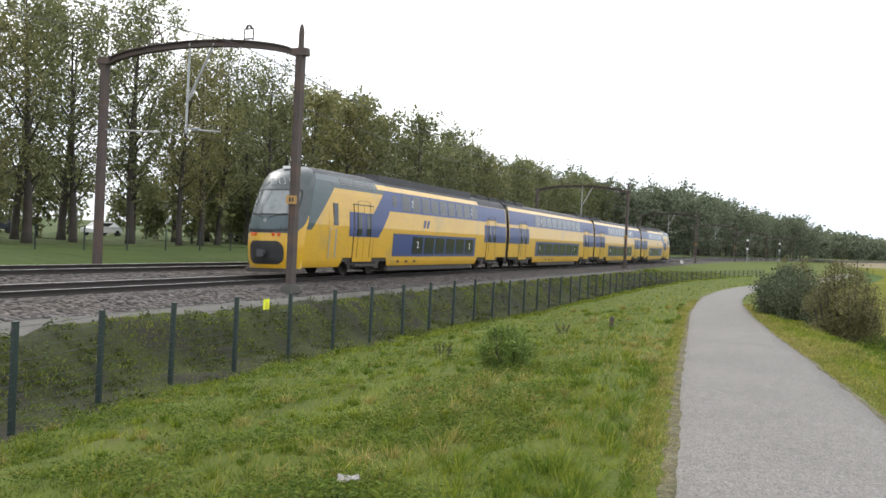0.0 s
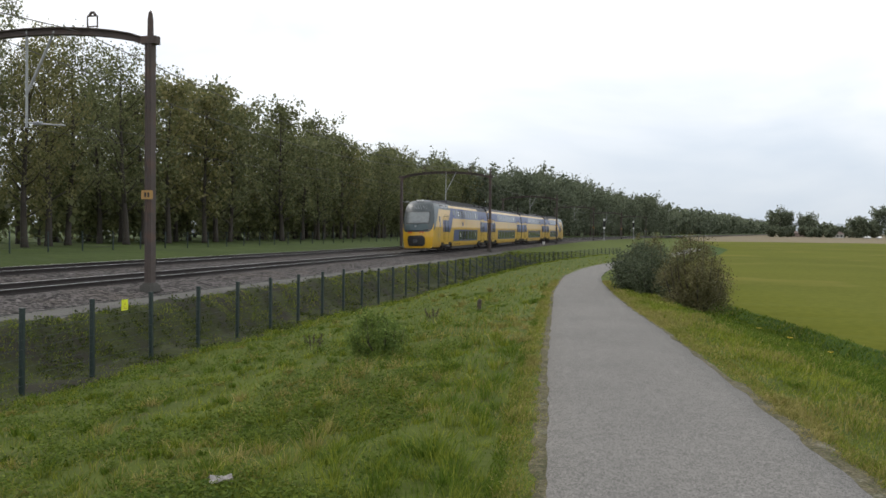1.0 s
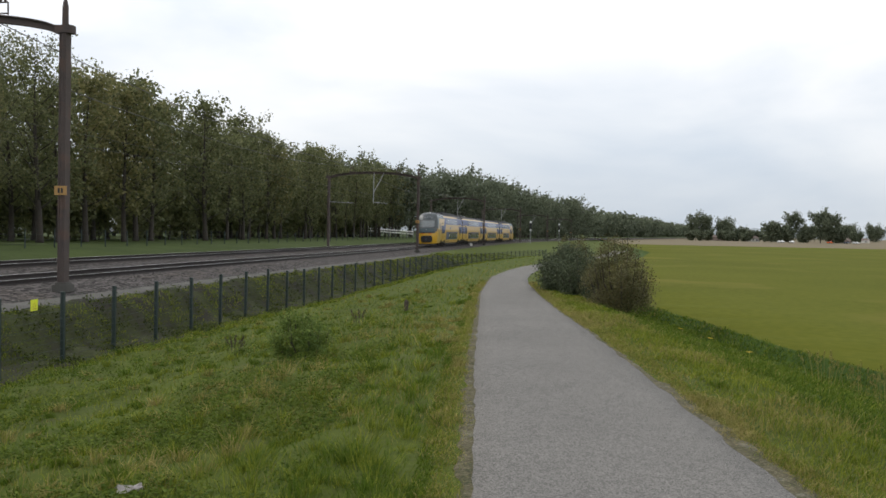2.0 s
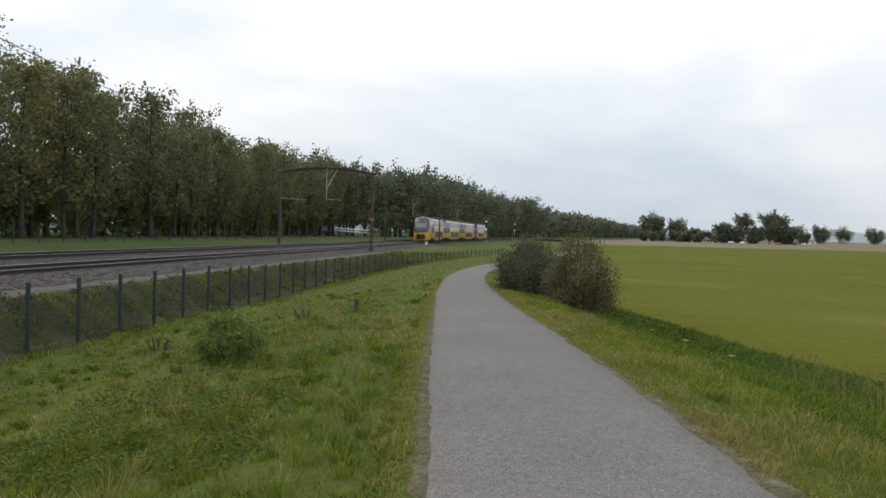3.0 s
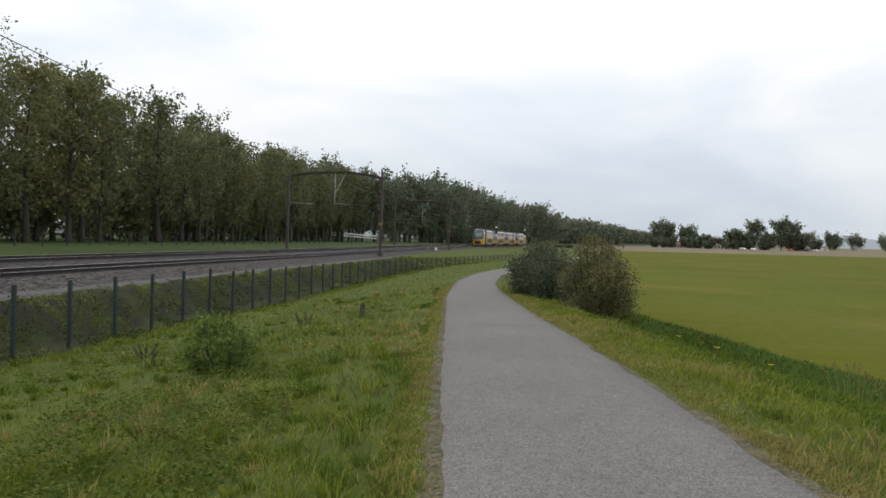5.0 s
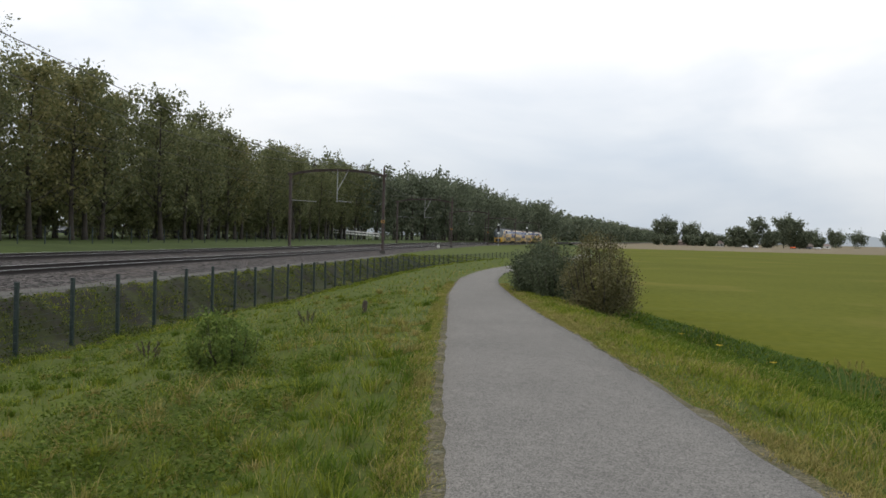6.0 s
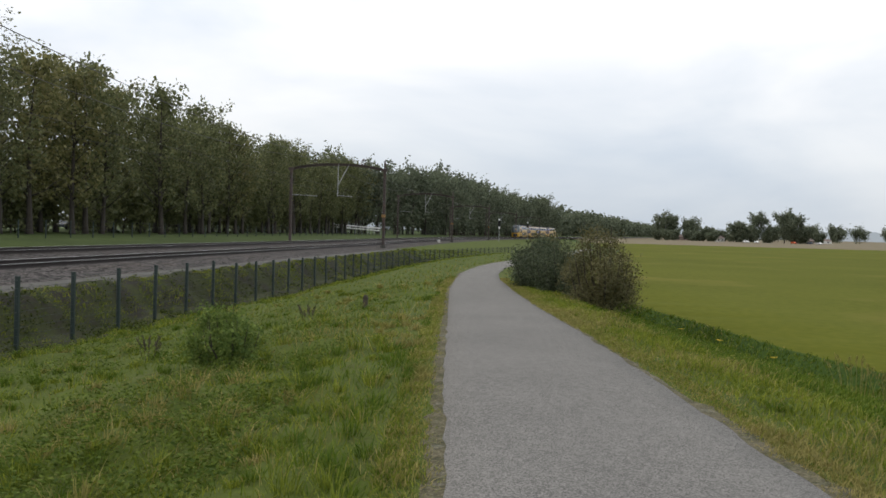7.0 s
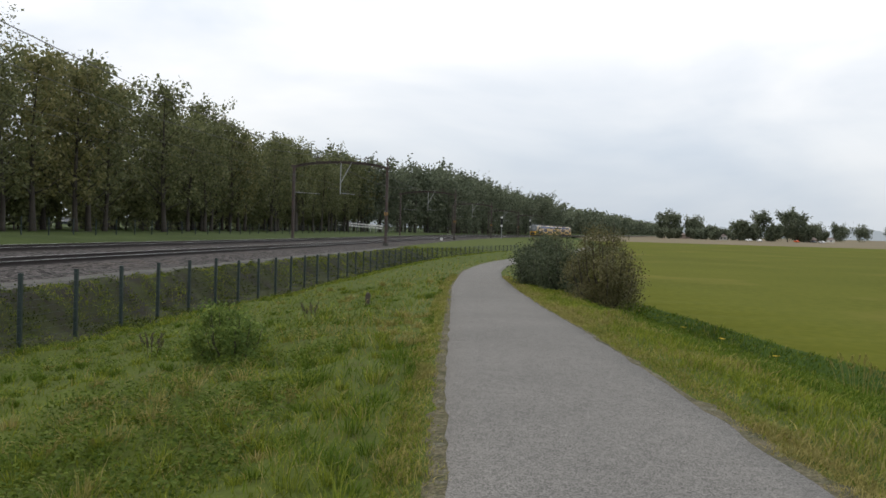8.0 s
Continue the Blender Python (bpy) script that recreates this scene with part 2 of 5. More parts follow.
class Shape:
    """Vertices and faces of one mesh, gathered from simple solids."""

    def __init__(self):
        self.v, self.f, self.m = [], [], []

    def add(self, verts, faces, mat=0):
        o = len(self.v)
        self.v += [tuple(p) for p in verts]
        self.f += [tuple(i + o for i in q) for q in faces]
        self.m += [mat] * len(faces)
        return self

    def box(self, c, s, bevel=0.0, mat=0):
        """A box about c of sizes s, its upright edges cut off by bevel."""
        x, y, z = (a / 2 for a in s)
        b = min(bevel, x * 0.9, y * 0.9)
        ring = [(-x + b, -y), (x - b, -y), (x, -y + b), (x, y - b), (x - b, y), (-x + b, y), (-x, y - b), (-x, -y + b)] if b else [(-x, -y), (x, -y), (x, y), (-x, y)]
        k = len(ring)
        vs = [(c[0] + p, c[1] + q, c[2] + h) for h in (-z, z) for p, q in ring]
        fs = [(i, (i + 1) % k, k + (i + 1) % k, k + i) for i in range(k)] + [tuple(reversed(range(k))), tuple(range(k, 2 * k))]
        return self.add(vs, fs, mat)

    def tube(self, pts, radii, n=6, mat=0, flat=1.0):
        """A round bar along pts."""
        pts = [Vector(p) for p in pts]
        vs, fs = [], []
        for i, p in enumerate(pts):
            d = (pts[min(i + 1, len(pts) - 1)] - pts[max(i - 1, 0)]).normalized()
            a = d.orthogonal().normalized() if abs(d.z) > 0.9 else d.cross(Vector((0, 0, 1))).normalized()
            b = d.cross(a)
            r = radii[i] if hasattr(radii, "__len__") else radii
            for j in range(n):
                w = 2 * math.pi * (j + 0.5) / n
                vs.append(p + a * (math.cos(w) * r) + b * (math.sin(w) * r * flat))
        for i in range(len(pts) - 1):
            for j in range(n):
                fs.append((i * n + j, i * n + (j + 1) % n, (i + 1) * n + (j + 1) % n, (i + 1) * n + j))
        fs += [tuple(reversed(range(n))), tuple(range((len(pts) - 1) * n, len(pts) * n))]
        return self.add(vs, fs, mat)

    def sweep(self, pts, section, mat=0, closed=True):
        """Drags section (points right, up) along pts, keeping it upright."""
        pts = [Vector(p) for p in pts]
        k, vs, fs = len(section), [], []
        for i, p in enumerate(pts):
            d = pts[min(i + 1, len(pts) - 1)] - pts[max(i - 1, 0)]
            right = Vector((d.y, -d.x, 0)).normalized()
            vs += [p + right * q + Vector((0, 0, h)) for q, h in section]
        for i in range(len(pts) - 1):
            for j in range(k if closed else k - 1):
                fs.append((i * k + j, i * k + (j + 1) % k, (i + 1) * k + (j + 1) % k, (i + 1) * k + j))
        if closed:
            fs += [tuple(range(k)), tuple(reversed(range((len(pts) - 1) * k, len(pts) * k)))]
        return self.add(vs, fs, mat)

    def grid(self, rows, mat=0):
        """A sheet through rows of points."""
        k = len(rows[0])
        return self.add([p for r in rows for p in r], [(i * k + j, i * k + j + 1, (i + 1) * k + j + 1, (i + 1) * k + j) for i in range(len(rows) - 1) for j in range(k - 1)], mat)

    def mesh(self, name, mats, smooth=False):
        me = bpy.data.meshes.new(name)
        me.from_pydata(self.v, [], self.f)
        for m in mats if isinstance(mats, (list, tuple)) else [mats]:
            me.materials.append(m)
        if any(self.m):
            me.polygons.foreach_set("material_index", self.m)
        if smooth:
            me.polygons.foreach_set("use_smooth", [True] * len(me.polygons))
        me.update()
        return me


def part(name, shape, mats, parent=None, label="", smooth=False, at=None):
    """Links a shape as one mesh object, under a thing or part if one is given."""
    ob = new(name, shape.mesh(name, mats, smooth) if isinstance(shape, Shape) else shape)
    if parent:
        ob.parent = parent
    if at is not None:
        ob.matrix_basis = at
    return tagged(ob, label) if label else ob


def cloud(name, verts, faces_per, mats, index=None):
    """A mesh of many small pieces from an array (pieces, points, 3); faces_per lists the faces of a piece."""
    n, k, _ = verts.shape
    me = bpy.data.meshes.new(name)
    flat = [f for f in faces_per]
    sizes = np.array([len(f) for f in flat])
    idx = np.concatenate([np.array(f) for f in flat])
    loops = (idx[None, :] + (np.arange(n) * k)[:, None]).ravel()
    me.vertices.add(n * k)
    me.vertices.foreach_set("co", np.ascontiguousarray(verts, dtype=np.float32).ravel())
    me.loops.add(len(loops))
    me.loops.foreach_set("vertex_index", loops.astype(np.int32))
    tot = np.tile(sizes, n)
    me.polygons.add(len(tot))
    me.polygons.foreach_set("loop_start", np.concatenate([[0], np.cumsum(tot)[:-1]]).astype(np.int32))
    me.polygons.foreach_set("loop_total", tot.astype(np.int32))
    for m in mats if isinstance(mats, (list, tuple)) else [mats]:
        me.materials.append(m)
    if index is not None:
        me.polygons.foreach_set("material_index", np.repeat(index, len(flat)).astype(np.int32))
    me.update(calc_edges=True)
    me.validate()
    return me


# ---------------------------------------------------------------- the plan
NEAR, FAR, MAST = -19.2, -4.3, 2.75      # near track's middle, far track from it, mast row from it


def bend(y):
    """How far the line has curved to the right of straight."""
    if y < 118:
        return 0.0
    if y < 480:
        return 2.9e-4 * (y - 118) ** 2
    return 2.9e-4 * 362 ** 2 + 0.21 * (y - 480)


def track_x(y):
    return NEAR + bend(y)


def rail_z(y):
    return float(np.interp(y, (-60, 28, 42, 70, 100, 200, 350, 600), (0.08, 0.03, 0.0, -0.09, -0.16, -0.3, -0.62, -0.8)))


def path_x(y):
    pts = ((-400, 45), (5.4, 0.68), (8.75, 0.29), (11.1, 0.03), (16.3, -0.5), (23.6, -1.26), (33.5, -2.28), (47.9, -3.45), (56, -3.95), (63, -4.1), (72, -4.05), (82, -3.3), (95, -1.6), (110, 0.8), (130, 4.8), (170, 9.5), (300, 10), (575, 12), (1400, 175), (4000, 700))
    return float(np.interp(y, [p[0] for p in pts], [p[1] for p in pts]))


def path_z(y):
    return float(np.interp(y, (-10, 0, 11, 16.3, 23.6, 33.5, 48, 70, 90, 4000), (0.05, 0, -0.1, -0.24, -0.49, -0.72, -1.12, -1.42, -1.5, -1.5)))


def fence_x(y):
    return -12.35 + 0.018 * max(0, 14 - max(y, -1)) ** 2 + 0.0016 * max(0, min(y, 120) - 62) ** 2 + 0.19 * max(0, y - 120)


def fence_top(y):
    return float(np.interp(y, (-15, 19, 31.6, 32.8, 43, 60, 100, 140, 200), (0.3, 0.235, 0.2, 0.04, -0.03, -0.2, -0.6, -0.75, -0.7)))


def field_x(y):
    return float(np.interp(y, (-60, 0, 20.9, 25, 30.4, 34.4, 39, 60, 4000), (32, 14.2, 8.07, 6.86, 5.85, 4.97, 3.93, 1.0, 0)))


def profile(y):
    """Ground heights across the line at y: (x, z, strip material) from the left to the right."""
    tx, rz, fx, px, pz = track_x(y), rail_z(y), fence_x(y), path_x(y), path_z(y)
    zb = max(fence_top(y) - 1.86, -1.75)
    ex = max(field_x(y), px + 6.0)
    far = max(0.0, min(1.0, (y - 130) / 120))
    zb = zb * (1 - far) - 1.5 * far
    fx = min(fx, px - 5)
    top = min(tx + 4.6, fx - 2.5)
    tz, lz = rz - 0.42, rz + 0.4
    return [(-4500, lz, 3), (-160, lz, 3), (tx - 34, lz + 0.02, 3), (tx - 20, lz, 3), (tx - 11, rz + 0.42, 3), (tx - 8.4, rz + 0.28, 3), (tx - 7.0, rz + 0.12, 4),
            (tx - 3.0, rz + 0.02, 4), (tx - 1.7, rz - 0.16, 4), (tx + 1.8, rz - 0.2, 4), (tx + 2.9, rz - 0.36, 4), (min(tx + 3.5, top - 0.3), tz, 5), (top, tz - 0.05, 1), (top + 0.5, tz - 0.18, 1),
            (fx - 0.9, zb + 0.12, 1), (fx, zb, 1), (fx + 0.7, zb + 0.06, 0), (fx + 1.7, zb + 0.22, 0), (fx + 0.45 * (px - fx), zb + 0.5 * (pz - zb), 0), (px - 2.6, pz - 0.14, 0), (px - 1.45, pz - 0.035, 0),
            (px + 1.4, pz - 0.035, 0), (px + 2.1, pz - 0.07, 0), (px + 3.3, pz - 0.24, 6), (px + 4.3, pz - 0.52, 6), (px + 0.84 * (ex - px), min(pz - 0.6, -1.85), 6), (ex - 0.35, -1.9, 6), (ex + 0.15, -1.52, 2), (ex + 12, -1.5, 2), (ex + 120, -1.5, 2), (max(ex + 600, 900), -1.5, 2), (4500, -1.5, 2)]


def ground_z(x, y):
    p = profile(y)
    return float(np.interp(x, [a[0] for a in p], [a[1] for a in p]))


def swell(off):
    """Unevenness dies out towards the path."""
    return np.clip((np.abs(off) - 1.45) / 1.6, 0, 1)


def build_ground():
    """One sheet from under the camera to the horizon."""
    ys = list(np.arange(-30, -4, 0.75)) + list(np.arange(-4, 44, 0.36)) + list(np.arange(44, 60, 0.75)) + list(np.arange(60, 150, 2.0)) + list(np.arange(150, 330, 6.0)) + [340, 380, 440, 520, 640, 800, 1000, 1400, 2000, 3000, 4500]
    ys = [-400, -120, -60] + ys
    sub = [1, 2, 3, 3, 4, 2, 2, 6, 2, 6, 3, 2, 2, 2, 6, 3, 3, 4, 16, 10, 4, 4, 4, 4, 4, 8, 8, 2, 4, 6, 3]
    rnd = np.random.RandomState(3)
    rows, mats = [], []
    for y in ys:
        p, row = profile(y), []
        for i in range(len(p) - 1):
            for k in range(sub[i]):
                f = k / sub[i]
                x = p[i][0] + (p[i + 1][0] - p[i][0]) * f
                z = p[i][1] + (p[i + 1][1] - p[i][1]) * f
                st = p[i][2]
                amp = {0: 0.15, 1: 0.13, 2: 0.01, 3: 0.06, 4: 0.03, 5: 0.01, 6: 0.07}[st]
                amp *= swell(x - path_x(y)) if y < 120 else 0.0
                z += amp * (noise.noise((x * 0.9, y * 0.9, 0)) + 0.6 * noise.noise((x * 1.8, y * 1.8, 5)))
                row.append((x, y, z))
                if y == ys[0]:
                    mats.append(st)
        row.append((p[-1][0], y, p[-1][1]))
        rows.append(row)
    s = Shape()
    s.grid(rows)
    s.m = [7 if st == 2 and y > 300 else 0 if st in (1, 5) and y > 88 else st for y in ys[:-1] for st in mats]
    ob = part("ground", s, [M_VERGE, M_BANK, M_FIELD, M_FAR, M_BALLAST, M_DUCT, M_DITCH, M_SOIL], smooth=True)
    return tagged(ob, "flat polder ground with grass verges, ballast bed, ditch and field", "ground", kind="structure")


def build_path():
    s, rnd = Shape(), random.Random(5)
    ys = list(np.arange(-25, 60, 0.25)) + list(np.arange(60, 175, 1.5))
    rows = []
    for y in ys:
        x, z, dx = path_x(y), path_z(y), path_x(y + 0.5) - path_x(y - 0.5)
        wob = 0.05 * noise.noise((y * 1.3, 1, 0)) + 0.035 * noise.noise((y * 5, 2, 0))
        wob2 = 0.06 * noise.noise((y * 1.1, 7, 0)) + 0.035 * noise.noise((y * 5, 9, 0))
        w = 1.26 * math.hypot(1, dx)
        rows.append([(x - w - wob, y, z - 0.05), (x - w - wob + 0.03, y, z + 0.004)] + [(x + w * f, y, z + 0.012 + 0.02 * (1 - f * f)) for f in (-0.7, -0.35, 0, 0.35, 0.7)] + [(x + w + wob2 - 0.03, y, z + 0.004), (x + w + wob2, y, z - 0.05)])
    s.grid(rows)
    tagged(part("cycle_path", s, M_ASPHALT, smooth=True), "pale grey asphalt cycle path curving past the bushes", "path", kind="structure")


build_ground()
build_path()

# ---------------------------------------------------------------- railway
RAIL = [(-0.075, -0.17), (0.075, -0.17), (0.07, -0.15), (0.012, -0.13), (0.012, -0.045), (0.036, -0.03), (0.036, -0.004), (0.028, 0.0), (-0.028, 0.0), (-0.036, -0.004), (-0.036, -0.03), (-0.012, -0.045), (-0.012, -0.13), (-0.07, -0.15)]


def build_track(off, dz, cant, label):
    track = tagged(new("railway_track"), label, "railway track", "tracks of the line", "structure")
    ys = list(np.arange(-30, 95, 5)) + list(np.arange(95, 420, 5)) + [450, 500]
    sleeper = Shape()
    sleeper.box((-0.72, 0, -0.25), (0.95, 0.26, 0.2), 0.03).box((0.72, 0, -0.25), (0.95, 0.26, 0.2), 0.03).box((0, 0, -0.27), (0.55, 0.2, 0.15))
    sm = sleeper.mesh("sleeper", M_SLEEPER)
    for side in (-0.753, 0.753):
        s = Shape()
        s.sweep([(track_x(y) + off + side, y, rail_z(y) + dz - side * cant) for y in ys], RAIL)
        k = len(RAIL)
        for i in range((len(ys) - 1) * k):
            s.m[i] = 1 if 6 <= i % k <= 8 else 0
        part("rail", s, [M_RAILSIDE, M_RAILTOP], track, "rusty rail with polished head")
    for i in range(190):
        y = -8 + i * 0.6
        part("sleeper", sm, None, track, at=pose(track_x(y) + off, y, rail_z(y) + dz - 0.05))
    return track


build_track(0.0, 0.0, 0.03, "near railway track with rusty rails on grey ballast")
build_track(FAR, 0.25, 0.03, "far railway track with rusty rails on grey ballast")


def build_portal(y):
    """An arched steel portal over both tracks, with masts, drop tube and steady arms."""
    tx, z0 = track_x(y), rail_z(y) - 0.22
    p = tagged(new("catenary_portal"), "rust-brown arched steel overhead line portal across the tracks", "overhead line", "portals along the railway")
    p.matrix_basis = pose(tx, y, z0)
    xn, xf, h = MAST, FAR - MAST + (0.6 if y < 50 else -0.3), (8.6 if y < 50 else 8.08)
    for x, top in ((xn, h + 1.04), (xf, h + 0.25)):
        s = Shape()
        s.box((x, 0, h / 2 - 0.2), (0.13, 0.30, h + 0.4), 0.02).box((x - 0.1, 0, h / 2 - 0.2), (0.06, 0.3, h + 0.4), 0.01).box((x + 0.1, 0, h / 2 - 0.2), (0.06, 0.3, h + 0.4), 0.01)
        mast = part("mast", s, M_RUST, p, "rust-brown steel mast")
        if top > 9:
            s = Shape()
            s.tube([(x, 0, h - 0.1), (x, 0, top - 0.3), (x, 0, top - 0.1), (x, 0, top)], [0.11, 0.10, 0.07, 0.02], 8)
            part("mast_tip", s, M_RUST, mast)
        f = Shape()
        f.box((x, 0, 0.0), (0.55, 0.6, 0.24), 0.08).box((x, 0.0, 0.15), (0.42, 0.44, 0.08), 0.06)
        part("footing", f, M_DUCT, mast, "pale concrete footing")
        c = Shape()
        c.box((x, 0, h), (0.62, 0.36, 0.26), 0.06)
        part("beam_bracket", c, M_RUST, mast)
    n = 18
    arch = []
    for i in range(n + 1):
        f = i / n
        x = xn - 0.2 + (xf - xn + 0.4) * f
        rise = 0.52 * (1 - (2 * f - 1) ** 2) ** 0.75
        arch.append((x, 0, h - 0.02 + rise))
    s = Shape()
    s.sweep(arch, [(-0.13, -0.13), (0.13, -0.13), (0.13, -0.09), (0.03, -0.09), (0.03, 0.09), (0.13, 0.09), (0.13, 0.13), (-0.13, 0.13), (-0.13, 0.09), (-0.03, 0.09), (-0.03, -0.09), (-0.13, -0.09)])
    beam = part("arched_beam", s, M_RUST, p)
    for x in (xn - 2.3, xf + 2.6):
        s = Shape()
        zt = h + 0.64
        for a, b in (((-0.2, 0), (-0.2, 0.42)), ((0.2, 0), (0.2, 0.42)), ((-0.2, 0.42), (0.2, 0.42)), ((-0.2, 0.05), (0.2, 0.05))):
            s.tube([(x + a[0], 0, zt + a[1] - 0.1), (x + b[0], 0, zt + b[1] - 0.1)], 0.028, 6)
        s.tube([(x - 0.12, 0, zt + 0.34), (x - 0.05, 0, zt + 0.44), (x + 0.05, 0, zt + 0.44), (x + 0.12, 0, zt + 0.34)], 0.05, 6)
        part("wire_carrier", s, M_RUST, beam)
    # drop tube between the tracks, with a slanting strut and the steady arms
    xm = FAR / 2 - 0.1
    s = Shape()
    s.tube([(xm, 0, h + 0.55), (xm - 0.02, 0, h - 2.9)], 0.05, 8)
    tube = part("drop_tube", s, M_GALV, p, "galvanised drop tube")
    s = Shape()
    s.tube([(xm + 1.15, 0, h + 0.5), (xm, 0, h - 1.7)], 0.05, 8)
    part("strut", s, M_GALV, tube)
    for x0, x1, z in ((xm, xm + 1.6, h - 2.75), (xf + 0.1, xf + 2.9, h - 2.75)):
        s = Shape()
        s.tube([(x0, 0, z), (x1, 0, z - 0.12)], 0.03, 6)
        arm = part("steady_arm", s, M_GALV, p)
        s = Shape()
        for k in range(4):
            s.tube([(x0 + 0.3 + k * 0.09, 0, z - 0.02), (x0 + 0.34 + k * 0.09, 0, z - 0.02)], 0.07, 8)
        part("insulator", s, M_LGREY, arm)
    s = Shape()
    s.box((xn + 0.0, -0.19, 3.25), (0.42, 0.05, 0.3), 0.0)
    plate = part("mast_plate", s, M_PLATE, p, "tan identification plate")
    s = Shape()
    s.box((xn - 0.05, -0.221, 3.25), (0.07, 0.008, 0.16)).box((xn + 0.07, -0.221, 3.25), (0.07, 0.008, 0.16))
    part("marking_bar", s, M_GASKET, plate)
    return p


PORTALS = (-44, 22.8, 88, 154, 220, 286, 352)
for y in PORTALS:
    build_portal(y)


def build_wires():
    for off, dz, label in ((0, 0, "near"), (FAR, 0.25, "far")):
        line = tagged(new("catenary_wire"), f"dark overhead wires hanging above the {label} track", "overhead wire", "overhead wires")
        carrier, contact = Shape(), Shape()
        for a, b in zip(PORTALS[:-1], PORTALS[1:]):
            pts, low = [], []
            for i in range(13):
                f = i / 12
                y = a + (b - a) * f
                z = rail_z(y) + dz
                x = track_x(a) * (1 - f) + track_x(b) * f + off
                pts.append((x, y, z + 8.8 - 1.3 * 4 * f * (1 - f)))
                low.append((x + 0.25 * math.cos(f * math.pi), y, z + 5.5))
            carrier.tube(pts, 0.02, 4)
            contact.tube(low, 0.009, 4)
            for i in range(2, 11, 2):
                carrier.tube([pts[i], low[i]], 0.004, 3)
        part("carrier_wire", carrier, M_CABLE, line)
        part("contact_wire", contact, M_CABLE, line)


build_wires()


# ---------------------------------------------------------------- fences
def build_fence():
    """Green bar-mesh fence at the foot of the embankment."""
    fence = tagged(new("mesh_fence"), "dark green steel mesh fence along the foot of the embankment", "fence")
    post = Shape()
    post.box((0, 0, -0.93), (0.10, 0.10, 1.95), 0.015).box((0, 0, 0.05), (0.11, 0.11, 0.02), 0.015)
    pm = post.mesh("post", M_FENCE)
    ys = [-12.83 + 2.44 * i for i in range(62)]
    bars = {}
    for i, y in enumerate(ys):
        lean = (random.random() - 0.5) * 1.2
        part("post", pm, None, fence, at=pose(fence_x(y), y, fence_top(y) - 0.06, 0, lean, 0))
        if i + 1 < len(ys):
            y2 = ys[i + 1]
            a, b = Vector((fence_x(y), y, fence_top(y))), Vector((fence_x(y2), y2, fence_top(y2)))
            far = y > 60
            s = Shape()
            for k in range(10 if not far else 6):
                h = -0.1 - k * (0.19 if not far else 0.33)
                s.tube([a + Vector((0.04, 0, h)), b + Vector((0.04, 0, h))], 0.0058 if not far else 0.013, 4)
            for k in range(1, 6 if not far else 8):
                p = a.lerp(b, k / (6 if not far else 8)) + Vector((0.045, 0, 0))
                s.tube([p + Vector((0, 0, -0.08)), p + Vector((0, 0, -1.84))], 0.0015 if not far else 0.009, 3)
            part("mesh_panel", s, M_WIRE, fence)
    # yellow warning plate hung between two posts
    y = 15.2
    sign = tagged(new("warning_sign"), "small yellow warning plate hung on the mesh fence", "sign")
    sign.matrix_basis = pose(fence_x(y) + 0.065, y, fence_top(y) - 0.24, 0, 0, 0)
    p = Shape()
    p.box((0, 0, 0), (0.008, 0.27, 0.27))
    plate = part("plate", p, M_SIGN, sign)
    p = Shape()
    p.tube([(0.006, -0.05, -0.06), (0.006, 0.05, -0.06), (0.006, 0, 0.06), (0.006, -0.05, -0.06)], 0.004, 4).box((0.005, 0, -0.09), (0.003, 0.16, 0.015))
    part("symbol", p, M_PLATE, plate)


build_fence()


def build_far_fence():
    """Thin post-and-wire fence on the far side of the line."""
    fence = tagged(new("post_fence"), "thin dark post-and-wire fence beyond the tracks", "fence")
    post = Shape()
    post.box((0, 0, 0.55), (0.07, 0.07, 1.3), 0.012)
    pm = post.mesh("post", M_FENCE)
    w, ys = Shape(), [14 + 3.0 * i for i in range(75)]
    for y in ys:
        x = track_x(y) - 13.5
        part("post", pm, None, fence, at=pose(x, y, ground_z(x, y), 0, 0, 0))
    for h in (0.25, 0.55, 0.85, 1.15):
        w = Shape()
        w.tube([(track_x(y) - 13.5, y, ground_z(track_x(y) - 13.5, y) + h) for y in ys], 0.008, 4)
        part("wire", w, M_WIRE, fence)


build_far_fence()

# ---------------------------------------------------------------- trees
RS = np.random.RandomState(11)


def leaf_pieces(centres, size, n, spread, rs, droop=0.0):
    """Diamond leaves scattered about centres: array (pieces, 4, 3)."""
    c = np.repeat(np.asarray(centres), n, axis=0)
    c = c + rs.normal(0, 1, c.shape) * spread
    k = len(c)
    u = rs.normal(0, 1, (k, 3))
    u[:, 2] -= droop
    u /= np.linalg.norm(u, axis=1)[:, None]
    w = np.cross(u, rs.normal(0, 1, (k, 3)))
    w /= np.linalg.norm(w, axis=1)[:, None] + 1e-6
    s = (size * rs.uniform(0.6, 1.3, k))[:, None]
    return np.stack([c - u * s * 0.55, c + w * s * 0.33, c + u * s * 0.6, c - w * s * 0.33], 1)


